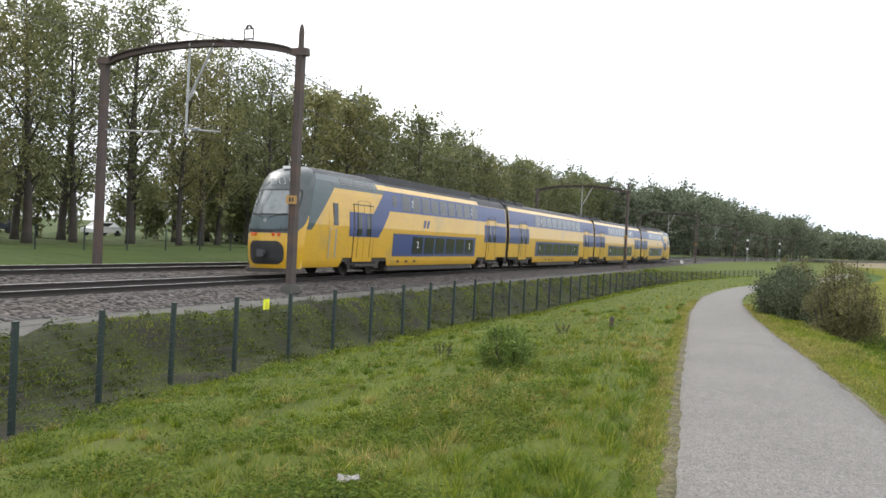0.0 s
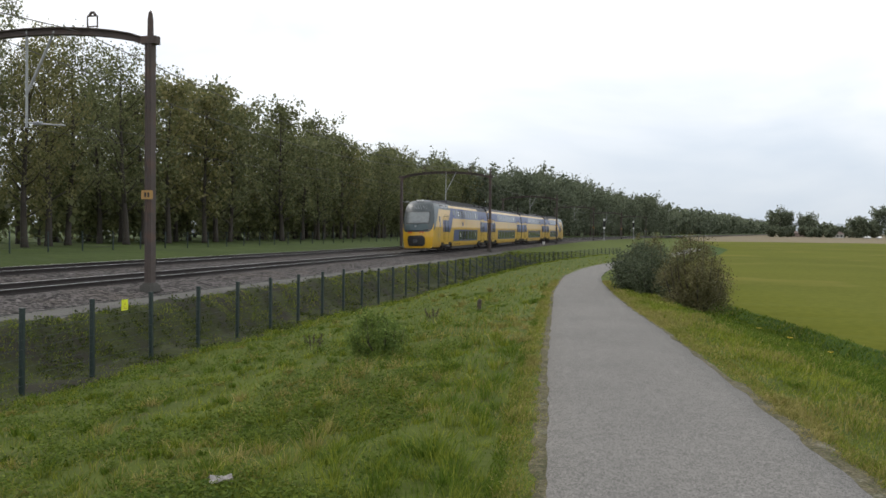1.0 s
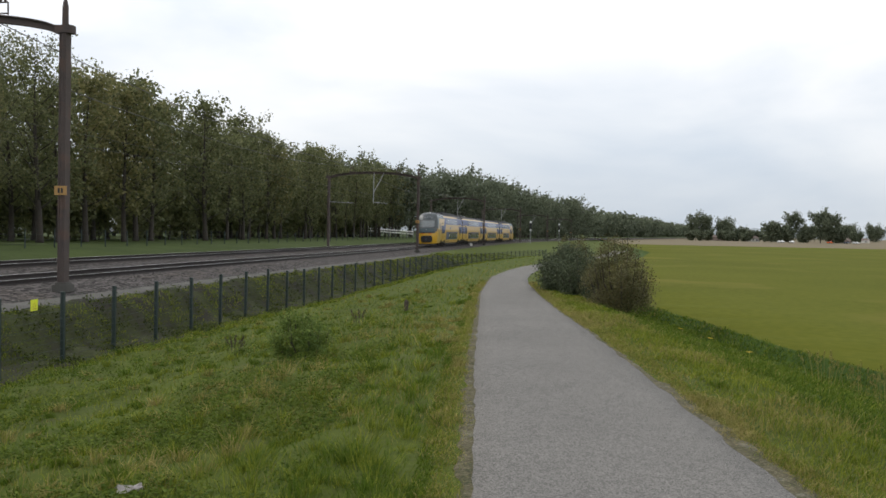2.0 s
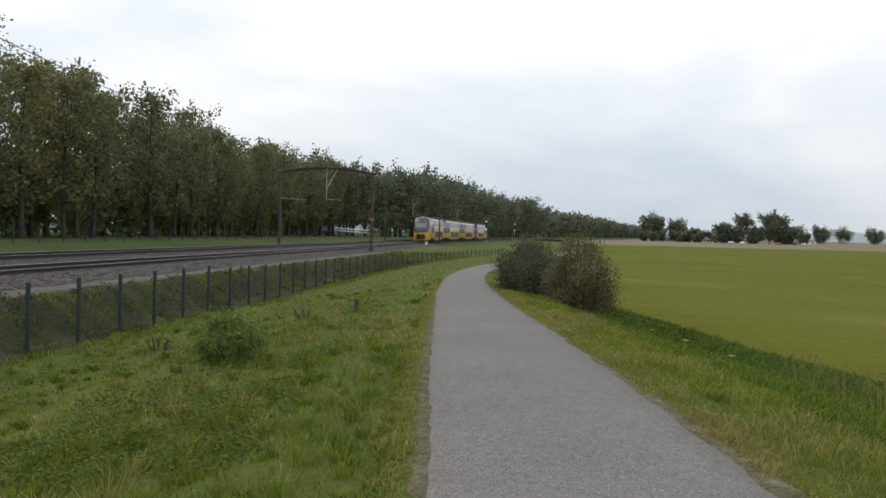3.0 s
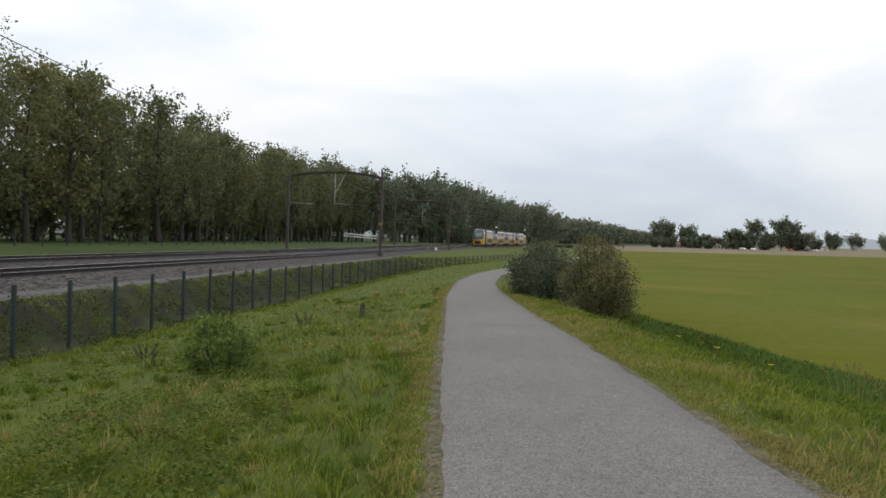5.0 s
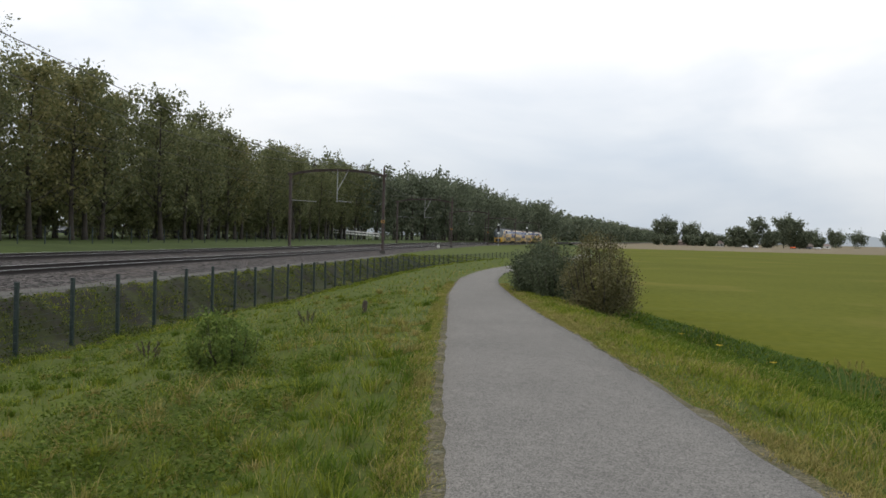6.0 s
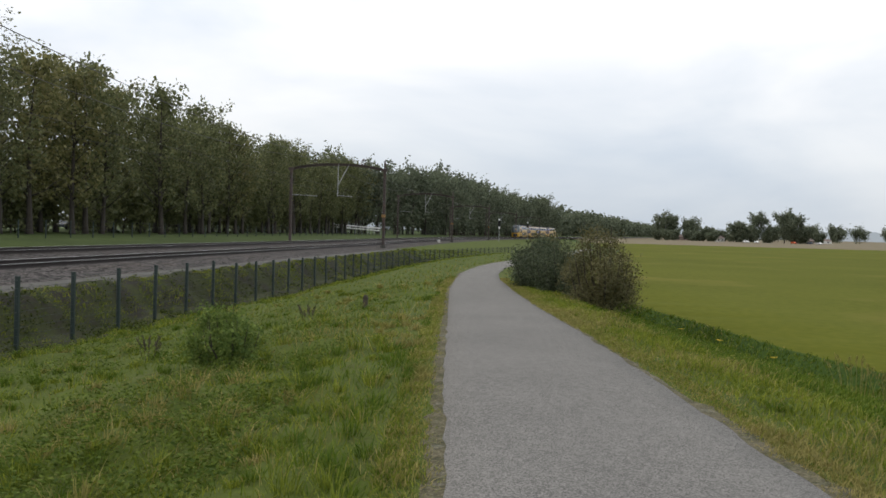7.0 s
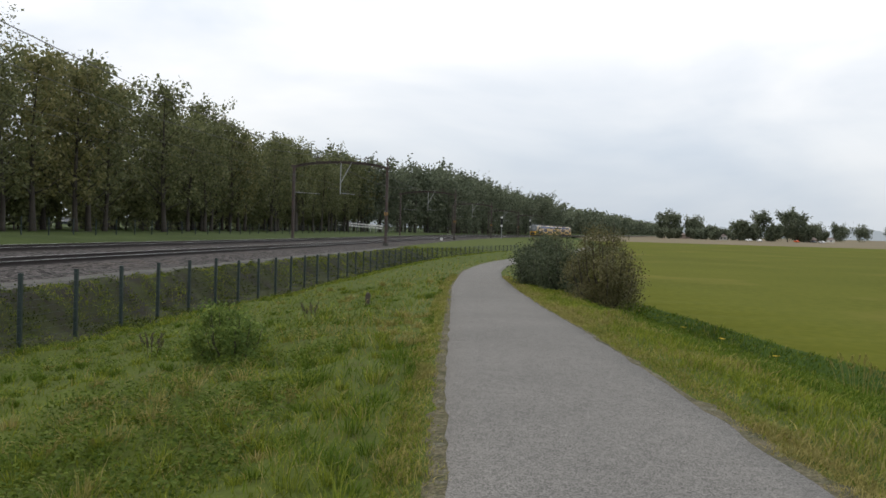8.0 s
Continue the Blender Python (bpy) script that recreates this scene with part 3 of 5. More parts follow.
def build_tree(seed, h, leaf_mat, width=2.6, low=0.22, limbs=26, clumps=5, leaves=20, size=0.34, label="", group="", bark=M_BARK, spread=0.34):
    """A tapered trunk with rising limbs and a broken crown of small leaves."""
    rnd, rs = random.Random(seed), np.random.RandomState(seed)
    tree = tagged(new("tree"), label, "tree", group)
    s, centres = Shape(), []
    lean = Vector((rnd.uniform(-0.5, 0.5), rnd.uniform(-0.5, 0.5), 0))
    at = lambda f: Vector((lean.x * f * f + 0.15 * math.sin(f * 5 + seed), lean.y * f * f + 0.12 * math.cos(f * 4 + seed), h * 0.97 * f))
    fs = [0, 0.04, 0.15, 0.3, 0.5, 0.7, 0.88, 1]
    s.tube([at(f) - Vector((0, 0, 0.3 if f == 0 else 0)) for f in fs], [h * 0.0155 * r for r in (1.5, 1.1, 0.95, 0.8, 0.58, 0.36, 0.16, 0.05)], 8)
    for i in range(limbs):
        f = low + (0.96 - low) * ((i + rnd.random()) / limbs)
        a = i * 2.4 + rnd.uniform(-0.5, 0.5)
        env = math.sin(((f - low) / (1 - low) * 0.68 + 0.22) * math.pi) ** 0.6
        length = width * max(0.25, env) * rnd.uniform(0.65, 1.2)
        up = rnd.uniform(0.9, 2.1)
        p0 = at(f)
        d = Vector((math.cos(a), math.sin(a), up * 0.55))
        pts = [p0]
        for k in range(1, 4):
            pts.append(p0 + d * (length * k / 3) + Vector((0, 0, 0.12 * length * (k / 3) ** 2)) + Vector((rnd.uniform(-1, 1), rnd.uniform(-1, 1), 0)) * 0.1 * length)
        r = h * 0.0058 * (1.15 - f)
        s.tube(pts, [r, r * 0.7, r * 0.45, r * 0.15], 4)
        for k in range(clumps):
            q = 0.3 + 0.75 * (k + rnd.random()) / clumps
            j = min(2, int(q * 3)) if q < 1 else 2
            c = pts[j].lerp(pts[j + 1], q * 3 - j)
            centres.append(c + Vector((rnd.gauss(0, 0.25), rnd.gauss(0, 0.25), rnd.gauss(0.1, 0.3))))
    for k in range(8):
        centres.append(at(1) + Vector((rnd.gauss(0, 0.35), rnd.gauss(0, 0.35), rnd.uniform(-1.2, 0.35))))
    part("trunk", s, bark, tree, smooth=True)
    v = leaf_pieces([tuple(c) for c in centres], size, leaves, (spread, spread, spread * 1.1), rs, 0.3)
    part("crown", cloud("crown", v, [(0, 1, 2, 3)], leaf_mat), None, tree)
    return tree


def place(protos, spots, rnd, smin=0.9, smax=1.12):
    """Copies of the prototypes at spots; the prototypes take the first ones."""
    for i, (x, y) in enumerate(spots):
        k = rnd.uniform(smin, smax)
        m = pose(x, y, ground_z(x, y), 0, 0, rnd.uniform(0, 360)) @ Matrix.Diagonal((k, k, k * rnd.uniform(0.93, 1.07), 1))
        if i < len(protos):
            protos[i].matrix_basis = m
        else:
            copy_thing(protos[(i * 7 + i // 5) % len(protos)], m)


def build_poplars():
    lab = "tall dark green poplar in the row beside the railway"
    protos = [build_tree(s, 14.7 + (s % 3) * 0.5, M_LEAF if s % 4 else M_LEAF_WARM, 3.1, 0.12 + 0.03 * (s % 3), 29, 5, 19, 0.35,
                         lab if s % 4 else "tall poplar with yellowing leaves beside the railway", "poplar row") for s in range(1, 8)]
    rnd, spots = random.Random(4), []
    for row, (x, step) in enumerate(((-41.5, 4.6), (-47, 5.0), (-53, 6.0))):
        y = 3 + row * 2.1
        while y < 224:
            if rnd.random() > (0.1 if y < 60 else 0.05, 0.55 if y < 60 else 0.05, 0.9 if y < 66 else 0.05)[row]:
                spots.append((x + rnd.uniform(-1.3, 1.3) - 0.035 * y + bend(y) * 0.5, y + rnd.uniform(-1.1, 1.1)))
            y += step * rnd.uniform(0.85, 1.15)
    rnd.shuffle(spots)
    sparse = [build_tree(s, 14.3, M_LEAF if s % 2 else M_LEAF_WARM, 2.8, 0.15, 28, 7, 30, 0.19, lab + ", open-crowned", "poplar row", spread=0.3) for s in range(21, 25)]
    place(sparse, [p for p in spots if p[1] < 62], rnd)
    place(protos, [p for p in spots if p[1] >= 62], rnd)


def build_shrubs():
    """Low leafy undergrowth between the trunks."""
    protos = [build_tree(s, 4.2 + 0.5 * (s % 3), M_LEAF, 1.7, 0.05, 18, 4, 14, 0.40, "low dark green shrub under the poplars", "undergrowth") for s in range(31, 34)]
    rnd, spots = random.Random(9), []
    y = 16
    while y < 218:
        spots.append((-45 - 0.035 * y - rnd.uniform(-1, 16) + bend(y) * 0.5, y))
        y += rnd.uniform(1.6, 3.6) * (3.0 if y < 56 else 0.7)
    for i in range(26):
        spots.append((-66 - rnd.uniform(0, 6), 50 + i * 6.8))
    place(protos, spots, rnd, 0.8, 1.4)


def join_wood(name, label, protos, spots, rnd, smin, smax):
    """Far woods, whose trees cannot be counted, as one mesh of crowns with its trunks."""
    leaves, trunks = [], Shape()
    for i, (x, y) in enumerate(spots):
        k, p = rnd.uniform(smin, smax) * (1.04 if 215 < y < 330 else 1.0), protos[i % len(protos)]
        m = pose(x, y, ground_z(x, y), 0, 0, rnd.uniform(0, 360)) @ Matrix.Diagonal((k, k, k * rnd.uniform(0.92, 1.08), 1))
        a = np.array(m)
        for part_ in p.children:
            me = part_.data
            co = np.empty(len(me.vertices) * 3, dtype=np.float32)
            me.vertices.foreach_get("co", co)
            co = co.reshape(-1, 3) @ a[:3, :3].T + a[:3, 3]
            if part_.name.startswith("crown"):
                leaves.append(co.reshape(-1, 4, 3))
            else:
                trunks.add(co[:64].tolist(), [tuple(f.vertices) for f in me.polygons if max(f.vertices) < 64])
    for c in list(leaves[::3]):          # scrub along the wood's foot
        low = c.reshape(-1, 3).copy()
        base = low.mean(0)
        base[2] = -0.6
        leaves.append(((low - base) * (0.75, 0.75, 0.32) + base + (rnd.uniform(1, 4), 0, 0)).reshape(-1, 4, 3)[::3])
    wood = new(name, cloud(name, np.concatenate(leaves), [(0, 1, 2, 3)], M_LEAF_FAR))
    tagged(wood, label, "wood", kind="stuff")
    part("trunk_group", trunks, M_BARK, wood)
    for p in protos:
        for c in list(p.children):
            bpy.data.objects.remove(c)
        bpy.data.objects.remove(p)


def build_woods():
    """Woods beyond the gap, following the curve of the line, and the far wood behind."""
    protos = [build_tree(s, 15 + (s % 3) * 0.8, M_LEAF_FAR, 4.4, 0.08, 24, 5, 10, 0.76, "", "", spread=0.65) for s in range(51, 56)]
    rnd, spots = random.Random(2), []
    for row in range(4):
        y = 200.0 + row * 2
        while y < 492:
            spots.append((track_x(y) - 13.5 - row * 6 + rnd.uniform(-2, 2) - max(0, 250 - y) * 0.5, y))
            y += rnd.uniform(5.5, 8.5)
    join_wood("railway_wood", "dense dark green wood along the curving railway", protos, spots, rnd, 0.88, 1.14)
    protos = [build_tree(s, 10.5 + (s % 3), M_LEAF_FAR, 6.0, 0.06, 18, 4, 4, 2.1, "", "", spread=1.2) for s in range(61, 64)]
    spots = []
    for row in range(3):
        x, y = 14.0, 575.0 + row * 6
        while y < 1700:
            spots.append((x + rnd.uniform(-4, 4) - row * 6, y))
            y += rnd.uniform(9, 14) * (1 if y < 900 else 1.8)
            x = 14 + (y - 575) * 0.205
    join_wood("distant_wood", "low hazy line of trees beyond the field", protos, spots, rnd, 0.85, 1.2)


build_poplars()
build_shrubs()
build_woods()


def build_round_tree(seed, x, y, h, w, label, group, mat=M_LEAF_FAR):
    t = build_tree(seed, h, mat, w, 0.03 if h < 12 else 0.08, 22, 4, 24, 1.25, label, group, spread=w * 0.15)
    t.matrix_basis = pose(x, y, -1.5, 0, 0, seed * 40)
    return t


def build_horizon():
    """Farm trees, houses, a mast and parked cars at the far edge of the field."""
    lab = "broad tree by the farm at the far edge of the field"
    for i, (x, y, h, w) in enumerate(((147, 600, 17, 6.0), (165, 600, 18.5, 7.5), (173, 604, 17, 7), (131, 590, 9.5, 5.5), (138, 592, 8.5, 5), (155, 592, 8, 5), (180, 606, 8, 5), (96, 690, 17, 7), (104, 692, 16, 7), (117, 690, 13.5, 7), (125, 715, 9, 7), (122, 640, 6, 5), (255, 850, 13, 7), (275, 900, 9, 9), (296, 900, 14, 7), (310, 930, 8, 9), (335, 940, 11, 9), (350, 900, 9, 8), (372, 950, 10, 9), (400, 960, 9, 9), (225, 850, 8, 8), (240, 860, 7, 8))):
        build_round_tree(70 + i, x, y, h, w, lab, "trees at the field's edge")
    hedge = random.Random(77)
    for k in range(26):
        build_round_tree(110 + k % 9, 84 + k * 4.6 + hedge.uniform(-1.5, 1.5), 640 + hedge.uniform(-25, 25), hedge.uniform(3.0, 5.5), 3.4, "low hedge bush at the far edge of the field", "hedge at the field's edge")
    for x, y, w, d, h, rz, mat, lab in ((128, 640, 14, 9, 4.0, 20, M_WALLW, "low white farmhouse with a brown roof beyond the field"), (112, 680, 22, 12, 4.5, -10, M_BRICK, "long brick barn beyond the field"), (190, 640, 16, 9, 3.5, 8, M_BRICK, "brick farmhouse behind trees beyond the field"), (240, 760, 20, 9, 3.5, 0, M_WALLW, "pale farm shed beyond the field")):
        b = tagged(new("farm_building"), lab, "house", "farm buildings")
        b.matrix_basis = pose(x, y, -1.52, 0, 0, rz)
        s = Shape()
        w, d, h = w * 0.7, d * 0.7, h * 0.6
        s.box((0, 0, h / 2), (w, d, h))
        wall = part("wall", s, mat, b)
        s = Shape()
        s.add([(-w / 2 - 0.4, -d / 2 - 0.4, h), (w / 2 + 0.4, -d / 2 - 0.4, h), (w / 2 + 0.4, d / 2 + 0.4, h), (-w / 2 - 0.4, d / 2 + 0.4, h), (-w / 2 + 1, 0, h + 1.8), (w / 2 - 1, 0, h + 1.8)], [(0, 1, 5, 4), (1, 2, 5), (2, 3, 4, 5), (3, 0, 4), (3, 2, 1, 0)])
        part("roof", s, M_ROOF, b)
        for k in (-0.3, 0, 0.3):
            s = Shape()
            s.box((k * w, -d / 2 - 0.03, h * 0.5), (1.2, 0.08, 1.1))
            part("window", s, M_GLASS, wall)
    m = tagged(new("radio_mast"), "thin pale lattice mast beyond the field", "mast")
    m.matrix_basis = pose(98.5, 690, -1.52)
    for dx, dy in ((-0.6, -0.35), (0.6, -0.35), (0, 0.7)):
        s = Shape()
        s.tube([(dx, dy, 0), (dx * 0.25, dy * 0.25, 23)], [0.16, 0.08], 5)
        part("leg", s, M_GALV, m)
    s = Shape()
    for k in range(15):
        z, f = k * 1.5 + 0.7, 1 - (k * 1.5) / 23 * 0.75
        s.tube([(-0.6 * f, -0.35 * f, z), (0.6 * f, -0.35 * f, z + 0.7), (0, 0.7 * f, z + 1.1), (-0.6 * f, -0.35 * f, z + 1.5)], 0.06, 4)
    part("lattice", s, M_GALV, m)
    for i, (x, y, mat, word) in enumerate(((140, 572, M_CARW, "white"), (164, 575, M_AMBER, "orange-red"), (176, 580, M_CARD, "dark"), (183, 585, M_CARW, "white"), (134, 575, M_CARW, "white"))):
        build_car(x, y, -1.52, 100 + i * 7, mat, f"{word} car parked beyond the field")


def build_car(x, y, z, rz, mat, label):
    car = tagged(new("car"), label, "car", "parked cars")
    car.matrix_basis = pose(x, y, z, 0, 0, rz)
    sec = [(-2.1, 0.35), (-2.15, 0.75), (-1.3, 0.95), (-0.75, 1.45), (0.9, 1.48), (1.7, 1.0), (2.1, 0.9), (2.15, 0.35)]
    s = Shape()
    k = len(sec)
    s.add([(p, w * (0.82 if h > 1.2 else 1), h) for w in (-0.88, 0.88) for p, h in sec], [(i, (i + 1) % k, k + (i + 1) % k, k + i) for i in range(k)] + [tuple(range(k)), tuple(reversed(range(k, 2 * k)))])
    body = part("body", s, mat, car)
    for w in (-0.86, 0.86):
        s = Shape()
        s.add([(-1.15, w * 0.985 * 1.03, 1.0), (-0.7, w * 0.87, 1.38), (0.85, w * 0.87, 1.4), (1.45, w * 1.01, 1.0)], [(0, 1, 2, 3)])
        part("side_window", s, M_GLASS, body)
        for q in (-1.35, 1.35):
            s = Shape()
            s.tube([(q, w * 0.85, 0.32), (q, w * 1.05, 0.32)], 0.32, 12)
            part("wheel", s, M_GASKET, car)
    return car


build_horizon()


def build_backdrop():
    """The rim of the land, kilometres off, with its haze painted in as a glowing colour."""
    m = bpy.data.materials.new("painted_haze_glow")
    m.use_nodes = True
    n, l = m.node_tree.nodes, m.node_tree.links
    n.clear()
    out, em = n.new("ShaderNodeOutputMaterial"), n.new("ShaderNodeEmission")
    # Pale blue-grey emission stands in for haze over the far trees.
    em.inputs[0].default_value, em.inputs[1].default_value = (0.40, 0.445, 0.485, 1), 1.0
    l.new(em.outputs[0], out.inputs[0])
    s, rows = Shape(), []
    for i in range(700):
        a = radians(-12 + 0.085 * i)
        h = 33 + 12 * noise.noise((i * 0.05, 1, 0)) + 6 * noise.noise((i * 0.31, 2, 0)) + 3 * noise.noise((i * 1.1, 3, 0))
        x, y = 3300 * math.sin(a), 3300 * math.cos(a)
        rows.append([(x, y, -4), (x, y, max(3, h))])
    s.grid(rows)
    tagged(part("backdrop", s, m), "distant tree rim on the horizon, its pale haze painted as a glow", "backdrop", kind="structure")


build_backdrop()
for _y, _m, _w in ((38, M_CARW, "white"), (52, M_CARD, "dark"), (66, M_CARW, "white"), (92, M_CARW, "white"), (118, M_CARD, "dark")):
    build_car(-66 - 0.03 * _y, _y, ground_z(-66, _y), 92, _m, f"{_w} car parked behind the poplars")


# ---------------------------------------------------------------- bushes
def build_bush(x, y, w, d, h, mat, n, size, label, seed, stems=14):
    rnd, rs = random.Random(seed), np.random.RandomState(seed)
    b = tagged(new("bush"), label, "bush")
    b.matrix_basis = pose(x, y, ground_z(x, y) - 0.05)
    s, cs = Shape(), []
    for i in range(stems):
        a, r = i * 2.4 + rnd.random(), math.sqrt((i + 0.6) / stems)
        top = Vector((math.cos(a) * r * w / 2, math.sin(a) * r * d / 2, h * (1.0 - 0.45 * r * r) * rnd.uniform(0.82, 1.05)))
        mid = Vector((top.x * 0.8, top.y * 0.8, top.z * 0.45))
        s.tube([(top.x * 0.12, top.y * 0.12, 0), mid, top], [0.012 * h, 0.009 * h, 0.003 * h], 5)
        for k in range(9):
            f = rnd.uniform(0.1, 1.0)
            p = mid.lerp(top, f * 2 - 1) if f > 0.5 else Vector((top.x * 0.55, top.y * 0.55, 0.05)).lerp(mid, f * 2)
            cs.append(p + Vector((rnd.gauss(0, w * 0.055), rnd.gauss(0, d * 0.055), rnd.gauss(0, h * 0.05))))
    part("branchwork", s, M_BARK, b)
    v = leaf_pieces([tuple(c) for c in cs], size, max(1, n // len(cs)), (w * 0.06, d * 0.06, h * 0.06), rs)
    part("foliage", cloud("foliage", v, [(0, 1, 2, 3)], mat), None, b)
    return b


build_bush(2.35, 31.3, 2.85, 3.0, 3.15, M_BRONZE, 21000, 0.07, "bronze-green rounded bush on the verge beside the cycle path", 1, 26)
build_bush(0.9, 36.5, 2.4, 3.0, 2.35, M_WILLOW, 13000, 0.08, "grey-green bush on the verge beside the cycle path", 2, 22)
build_bush(0.2, 40.0, 3.0, 5.0, 2.6, M_WILLOW, 13000, 0.095, "dense dark grey-green bush at the bend of the path", 3, 26)
build_bush(-0.3, 48.0, 2.4, 4.0, 2.5, M_WILLOW, 5000, 0.13, "grey-green bush at the bend of the path", 4, 18)
build_bush(0.6, 74.0, 3.2, 4.0, 3.6, M_BRONZE, 4000, 0.2, "pale olive bush behind the bend of the path", 5, 16)
build_bush(-4.7, 12.4, 1.3, 1.1, 1.0, M_SAPLING, 5200, 0.055, "small leafy sapling bush in the grass verge", 6, 20)


# ---------------------------------------------------------------- train
BODY = [(0.35, 1.22), (0.6, 1.30), (1.4, 1.365), (2.2, 1.415), (3.0, 1.38), (3.6, 1.325), (4.05, 1.25), (4.35, 1.08), (4.55, 0.78), (4.65, 0.4), (4.68, 0.0)]


def half(z):
    return float(np.interp(z, [p[0] for p in BODY], [p[1] for p in BODY]))


def nose(z, x):
    """How far back the cab front lies at height z and sideways x."""
    prof = float(np.interp(z, (0.3, 0.7, 1.3, 1.95, 2.3, 3.0, 3.55, 4.0, 4.3, 4.5, 4.68), (0.22, 0.06, 0.0, 0.05, 0.16, 0.46, 0.74, 1.05, 1.38, 1.8, 2.6)))
    return prof + 0.95 * abs(x / 1.4) ** 2.3


def side_panel(parent, name, mat, side, z0, z1, ya, yb, off=0.012, label="", steps=6):
    """A thin panel on the car's side from ya(z) to yb(z), standing off it."""
    fa = ya if callable(ya) else (lambda z: ya)
    fb = yb if callable(yb) else (lambda z: yb)
    s, rows, back = Shape(), [], []
    for i in range(steps + 1):
        z = z0 + (z1 - z0) * i / steps
        w = half(z)
        rows.append([(side * (w + off), fa(z) + (fb(z) - fa(z)) * k / 2, z) for k in range(3)])
        back.append([(side * (w - 0.02), p[1], z) for p in rows[-1]])
    s.grid(rows)
    rim = [r[0] for r in rows] + rows[-1][1:] + [r[-1] for r in reversed(rows[:-1])] + list(reversed(rows[0][:-1]))[:-1]
    brim = [r[0] for r in back] + back[-1][1:] + [r[-1] for r in reversed(back[:-1])] + list(reversed(back[0][:-1]))[:-1]
    k = len(rim)
    s.add(rim + brim, [(i, (i + 1) % k, k + (i + 1) % k, k + i) for i in range(k)])
    return part(name, s, mat, parent, label)


def digit(parent, text, size, m):
    cu = bpy.data.curves.new("class_number", "FONT")
    cu.body, cu.size, cu.extrude, cu.align_x, cu.align_y = text, size, 0.003, "CENTER", "CENTER"
    cu.materials.append(M_WHITE)
    ob = new("class_number", cu)
    ob.parent = parent
    ob.matrix_basis = m


def build_bogie(parent, y):
    s = Shape()
    for x in (-1.12, 1.12):
        s.box((x, y, 0.62), (0.16, 3.3, 0.2), 0.03).box((x, y, 0.5), (0.2, 0.9, 0.3), 0.05)
        for dy in (-1.25, 1.25):
            s.box((x * 1.04, y + dy, 0.48), (0.2, 0.42, 0.34), 0.06)
    s.box((0, y, 0.6), (2.1, 0.6, 0.25))
    b = part("bogie", s, M_DARK, parent, "grimy black bogie")
    for dy in (-1.25, 1.25):
        for x in (-0.8, 0.8):
            s = Shape()
            s.tube([(x - 0.07, y + dy, 0.46), (x + 0.07, y + dy, 0.46)], 0.46, 20)
            part("wheel", s, M_RAILSIDE, b)


def build_doors(parent, y, side):
    """A pair of sliding doors with their frame and handrails."""
    frame_ = side_panel(parent, "door_frame", M_GASKET, side, 0.58, 3.22, y - 0.97, y + 0.97, 0.016)
    for a, b in ((y - 0.92, y - 0.015), (y + 0.015, y + 0.92)):
        leaf = side_panel(parent, "door", M_YELLOW, side, 0.62, 3.17, a, b, 0.028)
        side_panel(leaf, "blue_band", M_BLUE, side, 1.75, 2.85, a + 0.005, b - 0.005, 0.034)
        side_panel(leaf, "door_window", M_GLASS, side, 1.78, 2.8, a + 0.22, b - 0.22, 0.04)
    for k in (-1, 1):
        s = Shape()
        s.tube([(side * 1.36, y + k * 0.6, 0.8), (side * 1.455, y + k * 0.6, 1.9), (side * 1.46, y + k * 0.6, 2.4), (side * 1.40, y + k * 0.6, 3.35), (side * 1.40, y + k * 0.08, 3.4)], 0.009, 5)
        part("grab_rail", s, M_GASKET, parent)
    s = Shape()
    s.box((side * 1.36, y, 0.46), (0.3, 2.0, 0.1), 0.02)
    part("step", s, M_DARK, parent)


